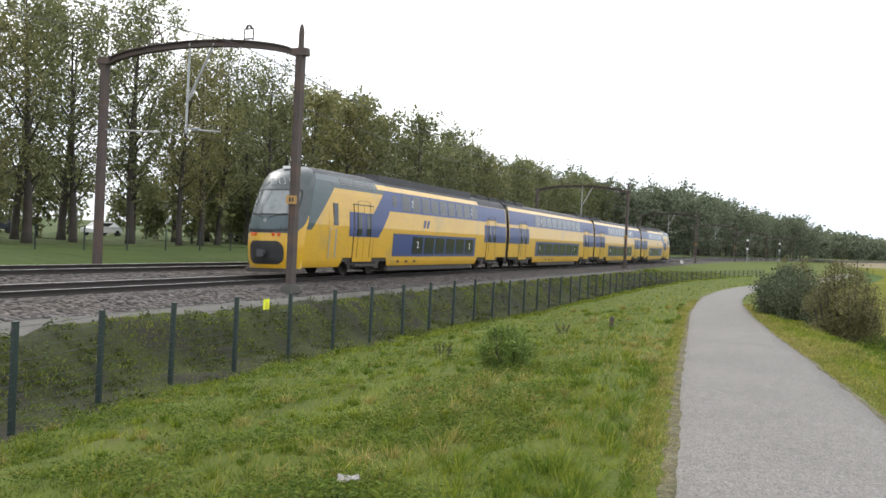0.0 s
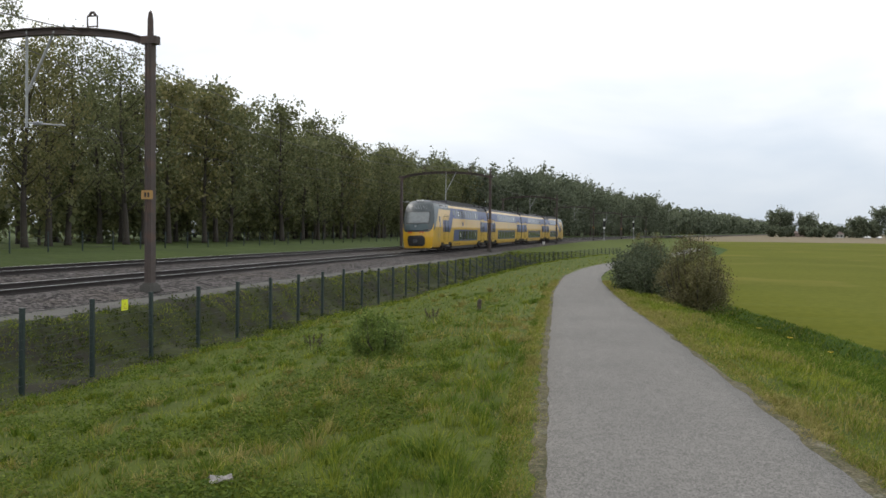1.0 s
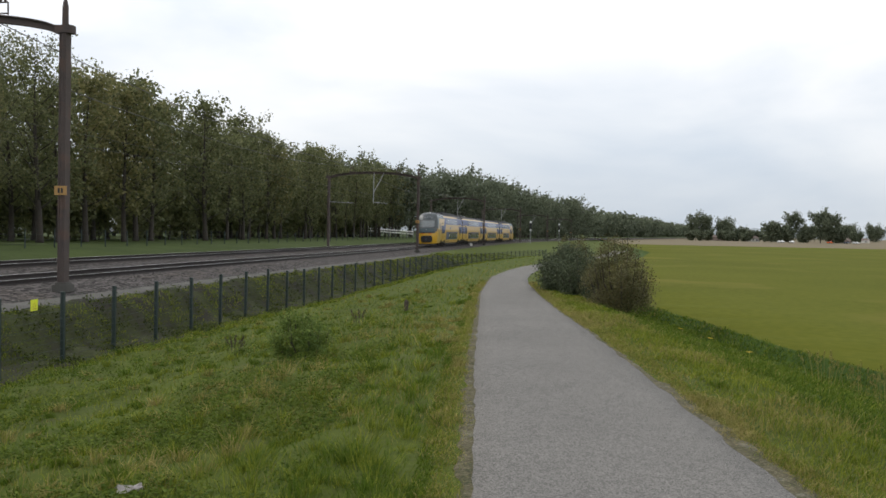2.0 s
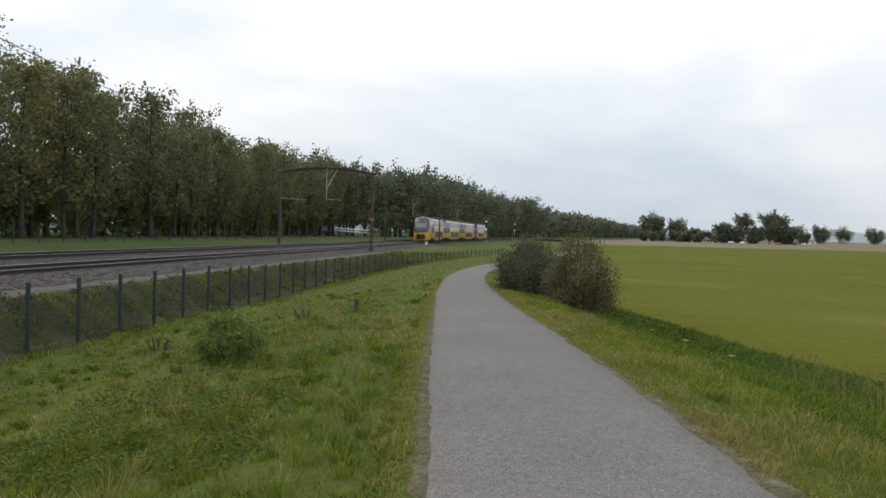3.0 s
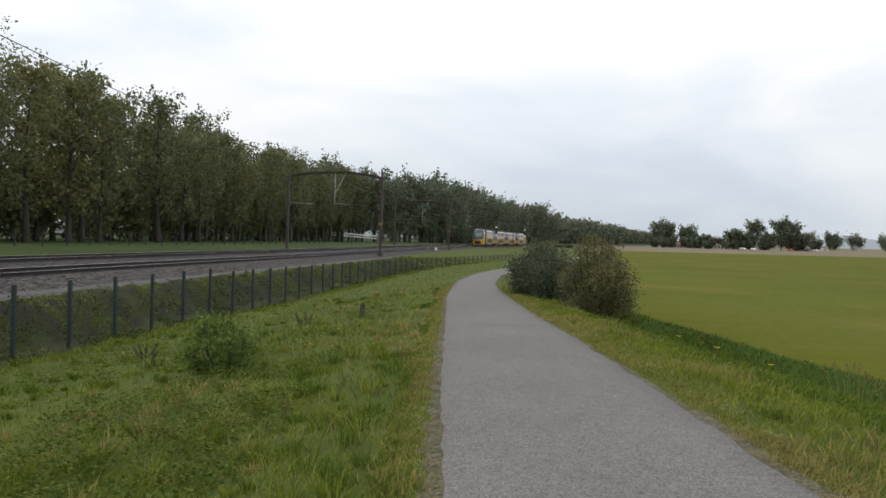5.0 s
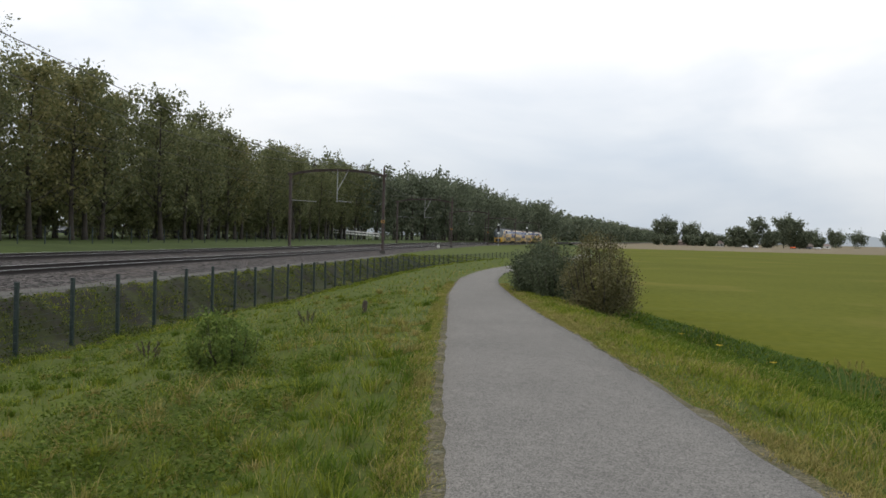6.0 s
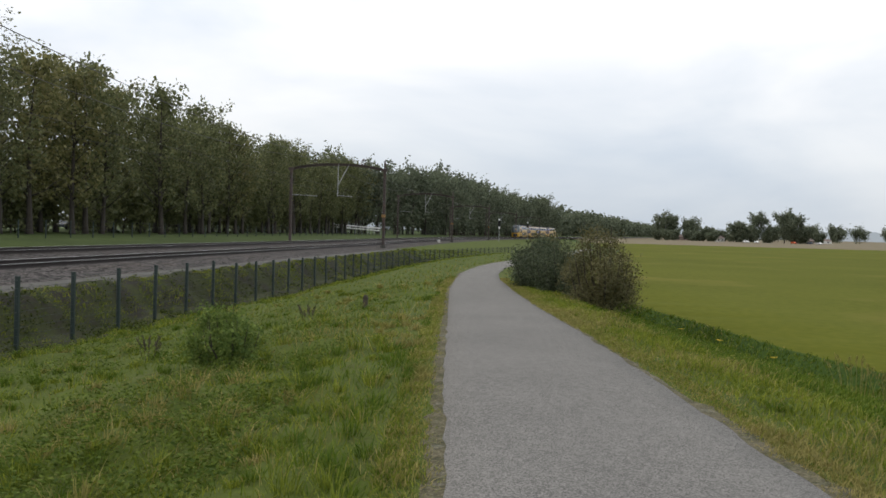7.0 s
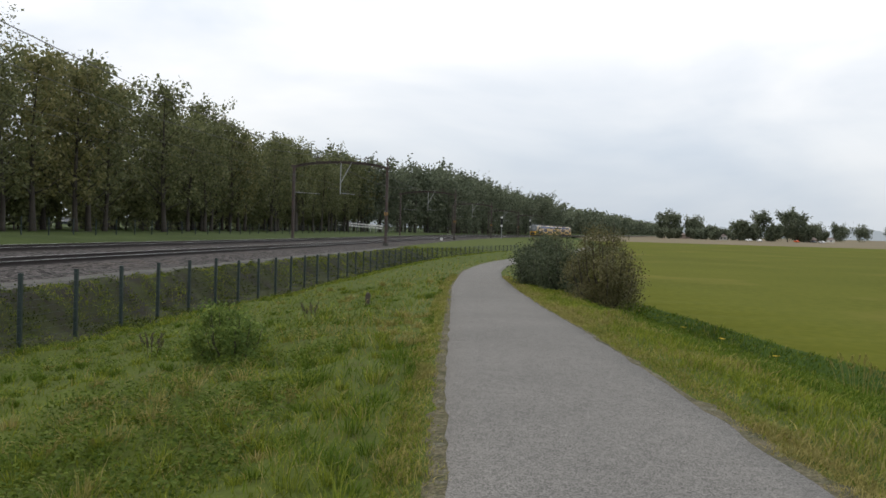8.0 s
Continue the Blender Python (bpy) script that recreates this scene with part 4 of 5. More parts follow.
def build_car_side(car, side, cab):
    L = 26.62
    if cab:
        edge = lambda z: nose(z, half(z))
        side_panel(car, "cab_side_blue", M_CABBLUE, side, 1.95, 4.34, lambda z: edge(z) - 0.01, lambda z: max(edge(z) + 0.35, 1.35 + (z - 1.95) * 1.05), 0.010, steps=9)
        side_panel(car, "cab_roof_blue", M_CABBLUE, side, 3.82, 4.4, 3.2, 8.5, 0.011)
        for a, b in ((3.9, 5.0), (5.1, 6.2), (6.3, 7.0)):
            side_panel(car, "roof_window", M_GLASS, side, 3.95, 4.26, a, b, 0.018, steps=2)
        fr = side_panel(car, "cab_door", M_YELLOW, side, 0.75, 2.65, 2.75, 3.45, 0.014)
        side_panel(fr, "recess", M_LGREY, side, 0.8, 2.05, 3.32, 3.42, 0.02)
        side_panel(fr, "recess", M_LGREY, side, 0.8, 2.05, 2.8, 2.88, 0.02)
        side_panel(car, "cab_window", M_GLASS, side, 2.2, 3.15, 3.12, 3.52, 0.024, "rounded dark cab window")
        build_doors(car, 5.9, side)
        side_panel(car, "blue_band", M_BLUE, side, 1.75, 2.85, 4.55, 4.93, 0.013)
        side_panel(car, "blue_band", M_BLUE, side, 1.75, 2.85, 6.87, lambda z: 7.4 + (z - 1.75) * 0.95, 0.013)
        side_panel(car, "blue_slant", M_BLUE, side, 2.85, 4.03, lambda z: 6.87 + (z - 2.85) * 1.15, lambda z: 8.45 + (z - 2.85) * 0.55, 0.0135)
        y0, low0 = 8.3, 9.0
    else:
        build_doors(car, 3.4, side)
        side_panel(car, "blue_band", M_BLUE, side, 1.75, 2.85, 0.15, 2.43, 0.013)
        side_panel(car, "blue_band", M_BLUE, side, 1.75, 2.85, 4.37, 4.8, 0.013)
        y0, low0 = 0.15, 6.6
    side_panel(car, "upper_band", M_BLUE, side, 3.06, 4.03, y0, L - 0.15, 0.012)
    side_panel(car, "roof_stripe", M_YELLOW, side, 4.03, 4.27, y0 - (0.9 if cab else 0), L - 0.15 - (5.2 if cab else 0), 0.0125)
    if cab:
        side_panel(car, "small_window", M_GLASS, side, 3.3, 3.85, 8.95, 9.45, 0.018, steps=2)
    n = 9
    a = 9.9 if cab else 6.4
    step = (21.0 - a) / n
    for i in range(n):
        w = side_panel(car, "upper_window", M_GLASS, side, 3.16, 3.92, a + i * step + 0.12, a + (i + 1) * step - 0.12, 0.018, steps=3)
        if i in (1, n - 1):
            y = a + i * step + 0.12
            digit(w, "2" if cab else "1", 0.5, Matrix.Translation((side * (half(3.5) + 0.03), y, 3.52)) @ pose(0, 0, 0, 90, 0, 90 * side))
    lower = side_panel(car, "lower_band", M_BLUE, side, 0.86, 1.99, low0, 20.6, 0.012, steps=4)
    a = low0 + (2.2 if cab else 0.4)
    step = (20.3 - a) / 6
    for i in range(6):
        w = side_panel(lower, "lower_window", M_GLASS, side, 0.98, 1.86, a + i * step + 0.1, a + (i + 1) * step - 0.1, 0.018, steps=2)
        if i in (0, 5):
            digit(w, "2" if cab else "1", 0.5, Matrix.Translation((side * (half(1.45) + 0.03), a + i * step + 0.75, 1.45)) @ pose(0, 0, 0, 90, 0, 90 * side))
    build_doors(car, 23.6, side)
    side_panel(car, "blue_band", M_BLUE, side, 1.75, 2.85, 22.2, 22.63, 0.013)
    side_panel(car, "blue_band", M_BLUE, side, 1.75, 2.85, 24.57, L - 0.15, 0.013)
    # operator's mark as two plain slanting bars
    if cab:
        for k in (0, 1):
            side_panel(car, "mark_bar", M_BLUE, side, 2.35, 2.75, lambda z: 12.6 + k * 0.45 + (z - 2.35) * 0.4, lambda z: 12.85 + k * 0.45 + (z - 2.35) * 0.4, 0.014, steps=2)
    for k in (9.6, 10.6, 11.6):
        side_panel(car, "vent", M_GREYROOF, side, 0.55, 0.66, k, k + 0.3, 0.012, steps=1)


def build_car_unit(cab):
    car = tagged(new("train_carriage"), "yellow and blue double-deck train carriage with the driver's cab" if cab else "yellow and blue double-deck train carriage of the moving train", "train carriage", "train")
    L = 26.62
    ends = (lambda z: nose(z, half(z))) if cab else (lambda z: 0.05)
    zs = [0.8, 1.0, 1.4, 1.8, 2.2, 2.6, 3.0, 3.3, 3.6, 3.85, 4.05, 4.2, 4.35, 4.46, 4.55, 4.61, 4.65, 4.68]
    body, roof = Shape(), Shape()
    for side in (-1, 1):
        rows = [[(side * half(z), y, z) for y in [ends(z)] + list(np.linspace(max(3.6, ends(z) + 0.1), L, 9))] for z in zs[:11]]
        body.grid(rows if side < 0 else [list(reversed(r)) for r in rows])
        rows = [[(side * half(z), y, z) for y in [ends(z)] + list(np.linspace(max(3.6, ends(z) + 0.1), L, 9))] for z in zs[10:]]
        roof.grid(rows if side < 0 else [list(reversed(r)) for r in rows])
    for y in ((L,) if cab else (L, 0.05)):
        end = Shape()
        end.add([(side * half(z), y, z) for side, zz in ((-1, zs), (1, zs[::-1])) for z in zz], [tuple(range(2 * len(zs)))])
        part("end_wall", end, M_GASKET, car, "black carriage end wall")
    part("body", body, M_YELLOW, car, smooth=False)
    part("roof", roof, M_GREYROOF, car, "grimy grey roof", smooth=True)
    for side in (-1, 1):
        build_car_side(car, side, cab)
    s = Shape()
    s.box((0, 13.45 + (1.0 if cab else 0), 0.4), (2.4, 11.5, 0.5), 0.1)
    part("underframe", s, M_DARK, car)
    for side in (-1, 1):
        for a, b in (((ends, 3.9), (8.6, 20.9)) if cab else ((6.2, 20.9),)):
            fa = a if callable(a) else (lambda z, q=a: q - (z - 0.4) * 0.55)
            side_panel(car, "skirt", M_YELLOW, side, 0.4, 0.8, fa, (lambda z, q=b: q + (z - 0.4) * 0.55), 0.0, steps=3)
    s = Shape()
    s.box((0, 13.45, 0.72), (2.5, 26.0 if not cab else 23.5, 0.18))
    part("floor_pan", s, M_DARK, car)
    if cab:
        s = Shape()
        s.box((0, 14.4, 4.62), (1.9, 13.6, 0.34), 0.5)
        part("roof_fairing", s, M_GREYROOF, car)
    s = Shape()
    s.box((0, L + 0.24, 2.45), (2.5, 0.5, 3.9), 0.05)
    part("gangway", s, M_GASKET, car, "black rubber gangway")
    build_bogie(car, 6.25 if cab else 3.6)
    build_bogie(car, 23.4)
    for y in ((23.0, 25.4) if cab else (1.6, 4.0, 23.0, 25.4)):
        s = Shape()
        s.box((0, y, 4.6), (1.7, 2.0, 0.34), 0.15)
        unit = part("roof_unit", s, M_GREYROOF, car)
        for k in range(4):
            for sd in (-1, 1):
                s = Shape()
                s.box((sd * 0.852, y - 0.7 + k * 0.46, 4.62), (0.02, 0.36, 0.2))
                part("grille", s, M_GASKET, unit)
    if cab:
        build_cab(car)
    return car


def front_patch(car, name, mat, z0, z1, x0, x1, off=0.012, label="", nz=8, nx=8, cut=0.0):
    """A skin on the cab front between two heights and two sides, its corners drawn in by cut."""
    s, rows = Shape(), []
    for i in range(nz + 1):
        f = i / nz
        z = z0 + (z1 - z0) * f
        q = 1 - cut * (2 * f - 1) ** 4
        row = []
        for j in range(nx + 1):
            x = (x0 + x1) / 2 + (x1 - x0) / 2 * q * (2 * j / nx - 1)
            w = half(z)
            x = max(-w, min(w, x))
            row.append((x, nose(z, x) - off, z))
        rows.append(row)
    s.grid(rows)
    return part(name, s, mat, car, label, smooth=True)


def build_cab(car):
    front_patch(car, "front_skin", M_YELLOW, 0.35, 3.6, -1.5, 1.5, 0.0, "yellow cab front", 16, 16)
    front_patch(car, "front_dome", M_DOME, 3.5, 4.66, -1.5, 1.5, 0.01, "dark grey-green dome above the windscreen", 10, 16)
    front_patch(car, "side_pillar", M_CABBLUE, 2.5, 3.62, -1.5, 1.5, 0.005, "blue-grey corner pillars beside the windscreen", 10, 18)
    front_patch(car, "dark_surround", M_DOME, 1.78, 3.62, -1.38, 1.38, 0.008, "dark grey-green windscreen surround", 14, 16, 0.22)
    front_patch(car, "screen_gasket", M_GASKET, 2.5, 3.58, -1.10, 1.10, 0.014, "black windscreen gasket", 8, 14, 0.06)
    ws = front_patch(car, "windscreen", M_SCREEN, 2.56, 3.52, -1.04, 1.04, 0.022, "large sloping windscreen", 8, 14, 0.06)
    front_patch(car, "nose_lip", M_GASKET, 1.80, 2.06, -1.02, 1.02, 0.013, "black curved lip under the nose panel", 4, 12, 0.3)
    nose_panel = front_patch(car, "nose_panel", M_CABBLUE, 1.93, 2.46, -1.0, 1.0, 0.018, "dark grey panel under the windscreen", 6, 12, 0.2)
    s = Shape()
    yb = nose(2.28, 0) - 0.018
    s.tube([(0, yb + 0.01, 2.28), (0, yb - 0.03, 2.28)], 0.085, 14)
    part("emblem", s, M_LGREY, nose_panel, "pale round emblem")
    # pale sprayed loops over the dome
    strokes = Shape()
    for k in range(4):
        pts = []
        for q in range(13):
            w = 2 * math.pi * q / 12 * (0.8 + 0.1 * k)
            x, z = -0.66 + 0.42 * k + 0.17 * math.sin(w + k), 3.92 + 0.17 * math.cos(w * (1 + 0.5 * (k % 2)) + k * 1.3)
            pts.append((x, nose(z, x) - 0.016, z))
        strokes.tube(pts, 0.02, 4, flat=0.5)
    part("sprayed_stroke", strokes, M_LGREY, car, "pale grey sprayed loops")
    s = Shape()
    s.box((0, nose(4.5, 0) + 0.05, 4.56), (0.62, 0.3, 0.12), 0.06)
    part("top_lamp", s, M_WHITE, car, "pale lamp housing on the dome")
    s = Shape()
    for sd in (-1, 1):
        pts = []
        for k in range(5):
            x, z = sd * (0.12 + 0.17 * k), 2.4 + 0.05 * k
            pts.append((x, nose(z, x) - 0.05, z))
        s.tube(pts, 0.014, 4)
    part("wiper", s, M_GASKET, ws)
    hole = front_patch(car, "coupler_recess", M_GASKET, 0.52, 1.46, -0.8, 0.8, 0.006, "black coupler recess", 10, 12, 0.28)
    s = Shape()
    s.tube([(0, 0.3, 0.98), (0, -0.16, 0.98)], 0.14, 12).box((0, -0.2, 0.98), (0.3, 0.14, 0.3), 0.08)
    part("coupler", s, M_GREYROOF, hole, "grey coupler")
    for sd in (-1, 1):
        for x, r in ((0.42, 0.075), (0.62, 0.075)):
            s = Shape()
            y = nose(1.7, x)
            s.tube([(sd * x, y + 0.02, 1.72), (sd * x, y - 0.025, 1.72), (sd * x, y - 0.035, 1.72)], [r, r, r * 0.7], 12)
            part("tail_lamp", s, M_AMBER, car, "orange-red tail lamp")
    s = Shape()
    s.box((0, 0.55, 0.28), (2.3, 0.7, 0.16), 0.25)
    part("rail_guard", s, M_DARK, car)


CAB_NEAR = build_car_unit(True)
MIDDLE = build_car_unit(False)
MIDDLE_TWO = copy_thing(MIDDLE, pose(0, 0, 0))
CAB_FAR = copy_thing(CAB_NEAR, pose(0, 0, 0))

# ---------------------------------------------------------------- lineside details
def build_signal(x, y, h):
    s = tagged(new("railway_signal"), "slim railway signal with a white backing plate", "signal", "signals")
    s.matrix_basis = pose(x, y, ground_z(x, y))
    p = Shape()
    p.tube([(0, 0, -0.2), (0, 0, h)], 0.09, 8)
    part("mast", p, M_GALV, s)
    p = Shape()
    p.box((0, -0.12, h - 0.6), (0.6, 0.12, 1.5), 0.1)
    head = part("head", p, M_GASKET, s)
    p = Shape()
    p.box((0, -0.2, h - 1.7), (0.5, 0.04, 0.5), 0.05).box((0, -0.2, h + 0.45), (0.5, 0.04, 0.5), 0.05)
    part("white_plate", p, M_WHITE, head)


build_signal(-11.0, 226, 5.2)
build_signal(-4.6, 300, 5.6)


def build_cabinet():
    c = tagged(new("trackside_cabinet"), "small white equipment cabinet beside the rails", "cabinet")
    y = 140
    c.matrix_basis = pose(track_x(y) + 2.3, y, ground_z(track_x(y) + 2.3, y))
    p = Shape()
    p.box((0, 0, 0.22), (0.4, 0.3, 0.5), 0.03)
    body = part("body", p, M_WALLW, c)
    p = Shape()
    p.box((0, 0, 0.49), (0.46, 0.36, 0.05), 0.04)
    part("lid", p, M_LGREY, body)


build_cabinet()


def build_guard_rail():
    g = tagged(new("guard_rail"), "pale galvanised road guard rail in the gap between the woods", "guard rail")
    a, b = Vector((-52, 206, 1.75)), Vector((-40.5, 212, 1.0))
    for h in (0.0, 0.6):
        s = Shape()
        s.sweep([a + Vector((0, 0, h)), a.lerp(b, 0.5) + Vector((0, 0, h)), b + Vector((0, 0, h))], [(-0.05, -0.16), (0.03, -0.08), (-0.03, 0), (0.03, 0.08), (-0.05, 0.16), (-0.09, 0)])
        part("rail", s, M_WALLW, g)
    for i in range(9):
        p = a.lerp(b, i / 8)
        s = Shape()
        s.box((p.x, p.y + 0.1, (p.z + 0.7) / 2), (0.14, 0.1, p.z + 0.75))
        part("post", s, M_GALV, g)


build_guard_rail()


def build_stub():
    x, y = -5.05, 24.3
    ob = tagged(new("marker_stub"), "short weathered wooden marker post in the grass", "post")
    ob.matrix_basis = pose(x, y, ground_z(x, y), 3, 4, 20)
    s = Shape()
    s.tube([(0, 0, -0.1), (0, 0, 0.38), (0.01, 0, 0.43)], [0.08, 0.075, 0.05], 9)
    part("shaft", s, M_STUMP, ob)


build_stub()


def build_litter():
    x, y = -3.36, 3.5
    s, rnd = Shape(), random.Random(8)
    rows = [[(0.07 * (i - 2) + rnd.uniform(-0.02, 0.02), 0.05 * (j - 2) + rnd.uniform(-0.02, 0.02), rnd.uniform(0.0, 0.07) + 0.02) for i in range(5)] for j in range(5)]
    s.grid(rows)
    s.grid([[(p[0], p[1], p[2] - 0.006) for p in reversed(r)] for r in rows])
    ob = part("litter_paper", s, M_PAPER, None)
    ob.matrix_basis = pose(x, y, ground_z(x, y) + 0.1, 14, 8, 55) @ Matrix.Diagonal((0.8, 0.45, 1.1, 1))
    tagged(ob, "crumpled scrap of white paper litter in the grass", "litter")


build_litter()


def build_flowers():
    for i, (x, y) in enumerate(((3.75, 18.3), (3.3, 20.2), (4.2, 15.6))):
        f = tagged(new("wild_flower"), "small yellow wild flower on the ditch bank", "flower", "ditch flowers")
        f.matrix_basis = pose(x, y, ground_z(x, y), 0, 5, 50 * i)
        s = Shape()
        s.tube([(0, 0, -0.05), (0.02, 0, 0.3)], 0.006, 5)
        part("stem", s, M_BLADE, f)
        s = Shape()
        for k in range(9):
            a = k * 0.7
            s.add([(0.02, 0, 0.3), (0.02 + 0.055 * math.cos(a - 0.3), 0.055 * math.sin(a - 0.3), 0.325), (0.02 + 0.075 * math.cos(a), 0.075 * math.sin(a), 0.32), (0.02 + 0.055 * math.cos(a + 0.3), 0.055 * math.sin(a + 0.3), 0.325)], [(0, 1, 2, 3)])
        part("blossom", s, M_FLOWER, f)


build_flowers()


def build_docks():
    """Brown seed stalks standing over the grass."""
    for i, (x, y) in enumerate(((-7.0, 14.6), (-5.6, 20.2))):
        d = tagged(new("dock_plant"), "clump of brown dried dock stalks in the grass", "weed", "dock plants")
        d.matrix_basis = pose(x, y, ground_z(x, y))
        rnd = random.Random(i)
        for k in range(8):
            s, a = Shape(), rnd.uniform(0, 6.28)
            h, o = rnd.uniform(0.3, 0.5), rnd.uniform(0.02, 0.2)
            top = (math.cos(a) * o * 1.5, math.sin(a) * o * 1.5, h)
            s.tube([(math.cos(a) * o * 0.5, math.sin(a) * o * 0.5, -0.05), top], 0.004, 5)
            for q in range(12):
                f = 0.55 + 0.45 * q / 12
                s.tube([(top[0] * f + rnd.uniform(-0.02, 0.02), top[1] * f + rnd.uniform(-0.02, 0.02), h * f), (top[0] * f + rnd.uniform(-0.03, 0.03), top[1] * f + rnd.uniform(-0.03, 0.03), h * f + 0.04)], 0.006, 4)
            part("stalk", s, M_STUMP, d)


build_docks()


def build_seed_grass():
    """Pale seeding grasses standing in the ditch."""
    for i, (x, y) in enumerate(((7.0, 15.6), (7.7, 16.6), (6.6, 14.2), (7.3, 18.2), (6.2, 17.2))):
        d = tagged(new("seed_grass"), "clump of pale seeding grass standing in the ditch", "grass clump", "ditch grasses")
        d.matrix_basis = pose(x, y, ground_z(x, y))
        rnd = random.Random(40 + i)
        for k in range(14):
            s, a = Shape(), rnd.uniform(0, 6.28)
            h, o = rnd.uniform(0.45, 0.85), rnd.uniform(0.05, 0.4)
            top = (math.cos(a) * o * 1.7, math.sin(a) * o * 1.7, h)
            s.tube([(math.cos(a) * o, math.sin(a) * o, -0.05), (top[0] * 0.8, top[1] * 0.8, h * 0.6), top], 0.004, 4)
            for q in range(7):
                u = 0.82 + 0.18 * q / 7
                c = (top[0] * u + rnd.uniform(-0.03, 0.03), top[1] * u + rnd.uniform(-0.03, 0.03), h * u)
                s.tube([c, (c[0] + rnd.uniform(-0.02, 0.02), c[1], c[2] + 0.045)], 0.007, 4)
            part("stalk", s, M_BLADE_DRY, d)


build_seed_grass()


# ---------------------------------------------------------------- grass
def heights(x, y):
    """Ground heights for many points, with the ground's own unevenness."""
    z, strip = np.zeros(len(x)), np.zeros(len(x), int)
    bins = np.round(y / 0.25).astype(int)
    order = np.argsort(bins)
    cuts = np.flatnonzero(np.diff(bins[order])) + 1
    edges = {k: np.zeros(len(x)) for k in ("px", "fx", "ex")}
    for g in np.split(order, cuts):
        yy = bins[g[0]] * 0.25
        p = profile(yy)
        xs = np.array([a[0] for a in p])
        z[g] = np.interp(x[g], xs, [a[1] for a in p])
        strip[g] = np.array([a[2] for a in p])[np.clip(np.searchsorted(xs, x[g]) - 1, 0, len(p) - 1)]
        edges["px"][g], edges["fx"][g], edges["ex"][g] = path_x(yy), fence_x(yy), max(field_x(yy), path_x(yy) + 6.0)
    amp = np.array([0.15, 0.13, 0.01, 0.06, 0.03, 0.01, 0.07])[strip]
    amp = amp * swell(x - edges["px"]) * (y < 120)
    bumps = np.array([noise.noise((a * 0.9, b * 0.9, 0)) + 0.6 * noise.noise((a * 1.8, b * 1.8, 5)) for a, b in zip(x, y)])
    return z + amp * bumps, strip, edges, bumps


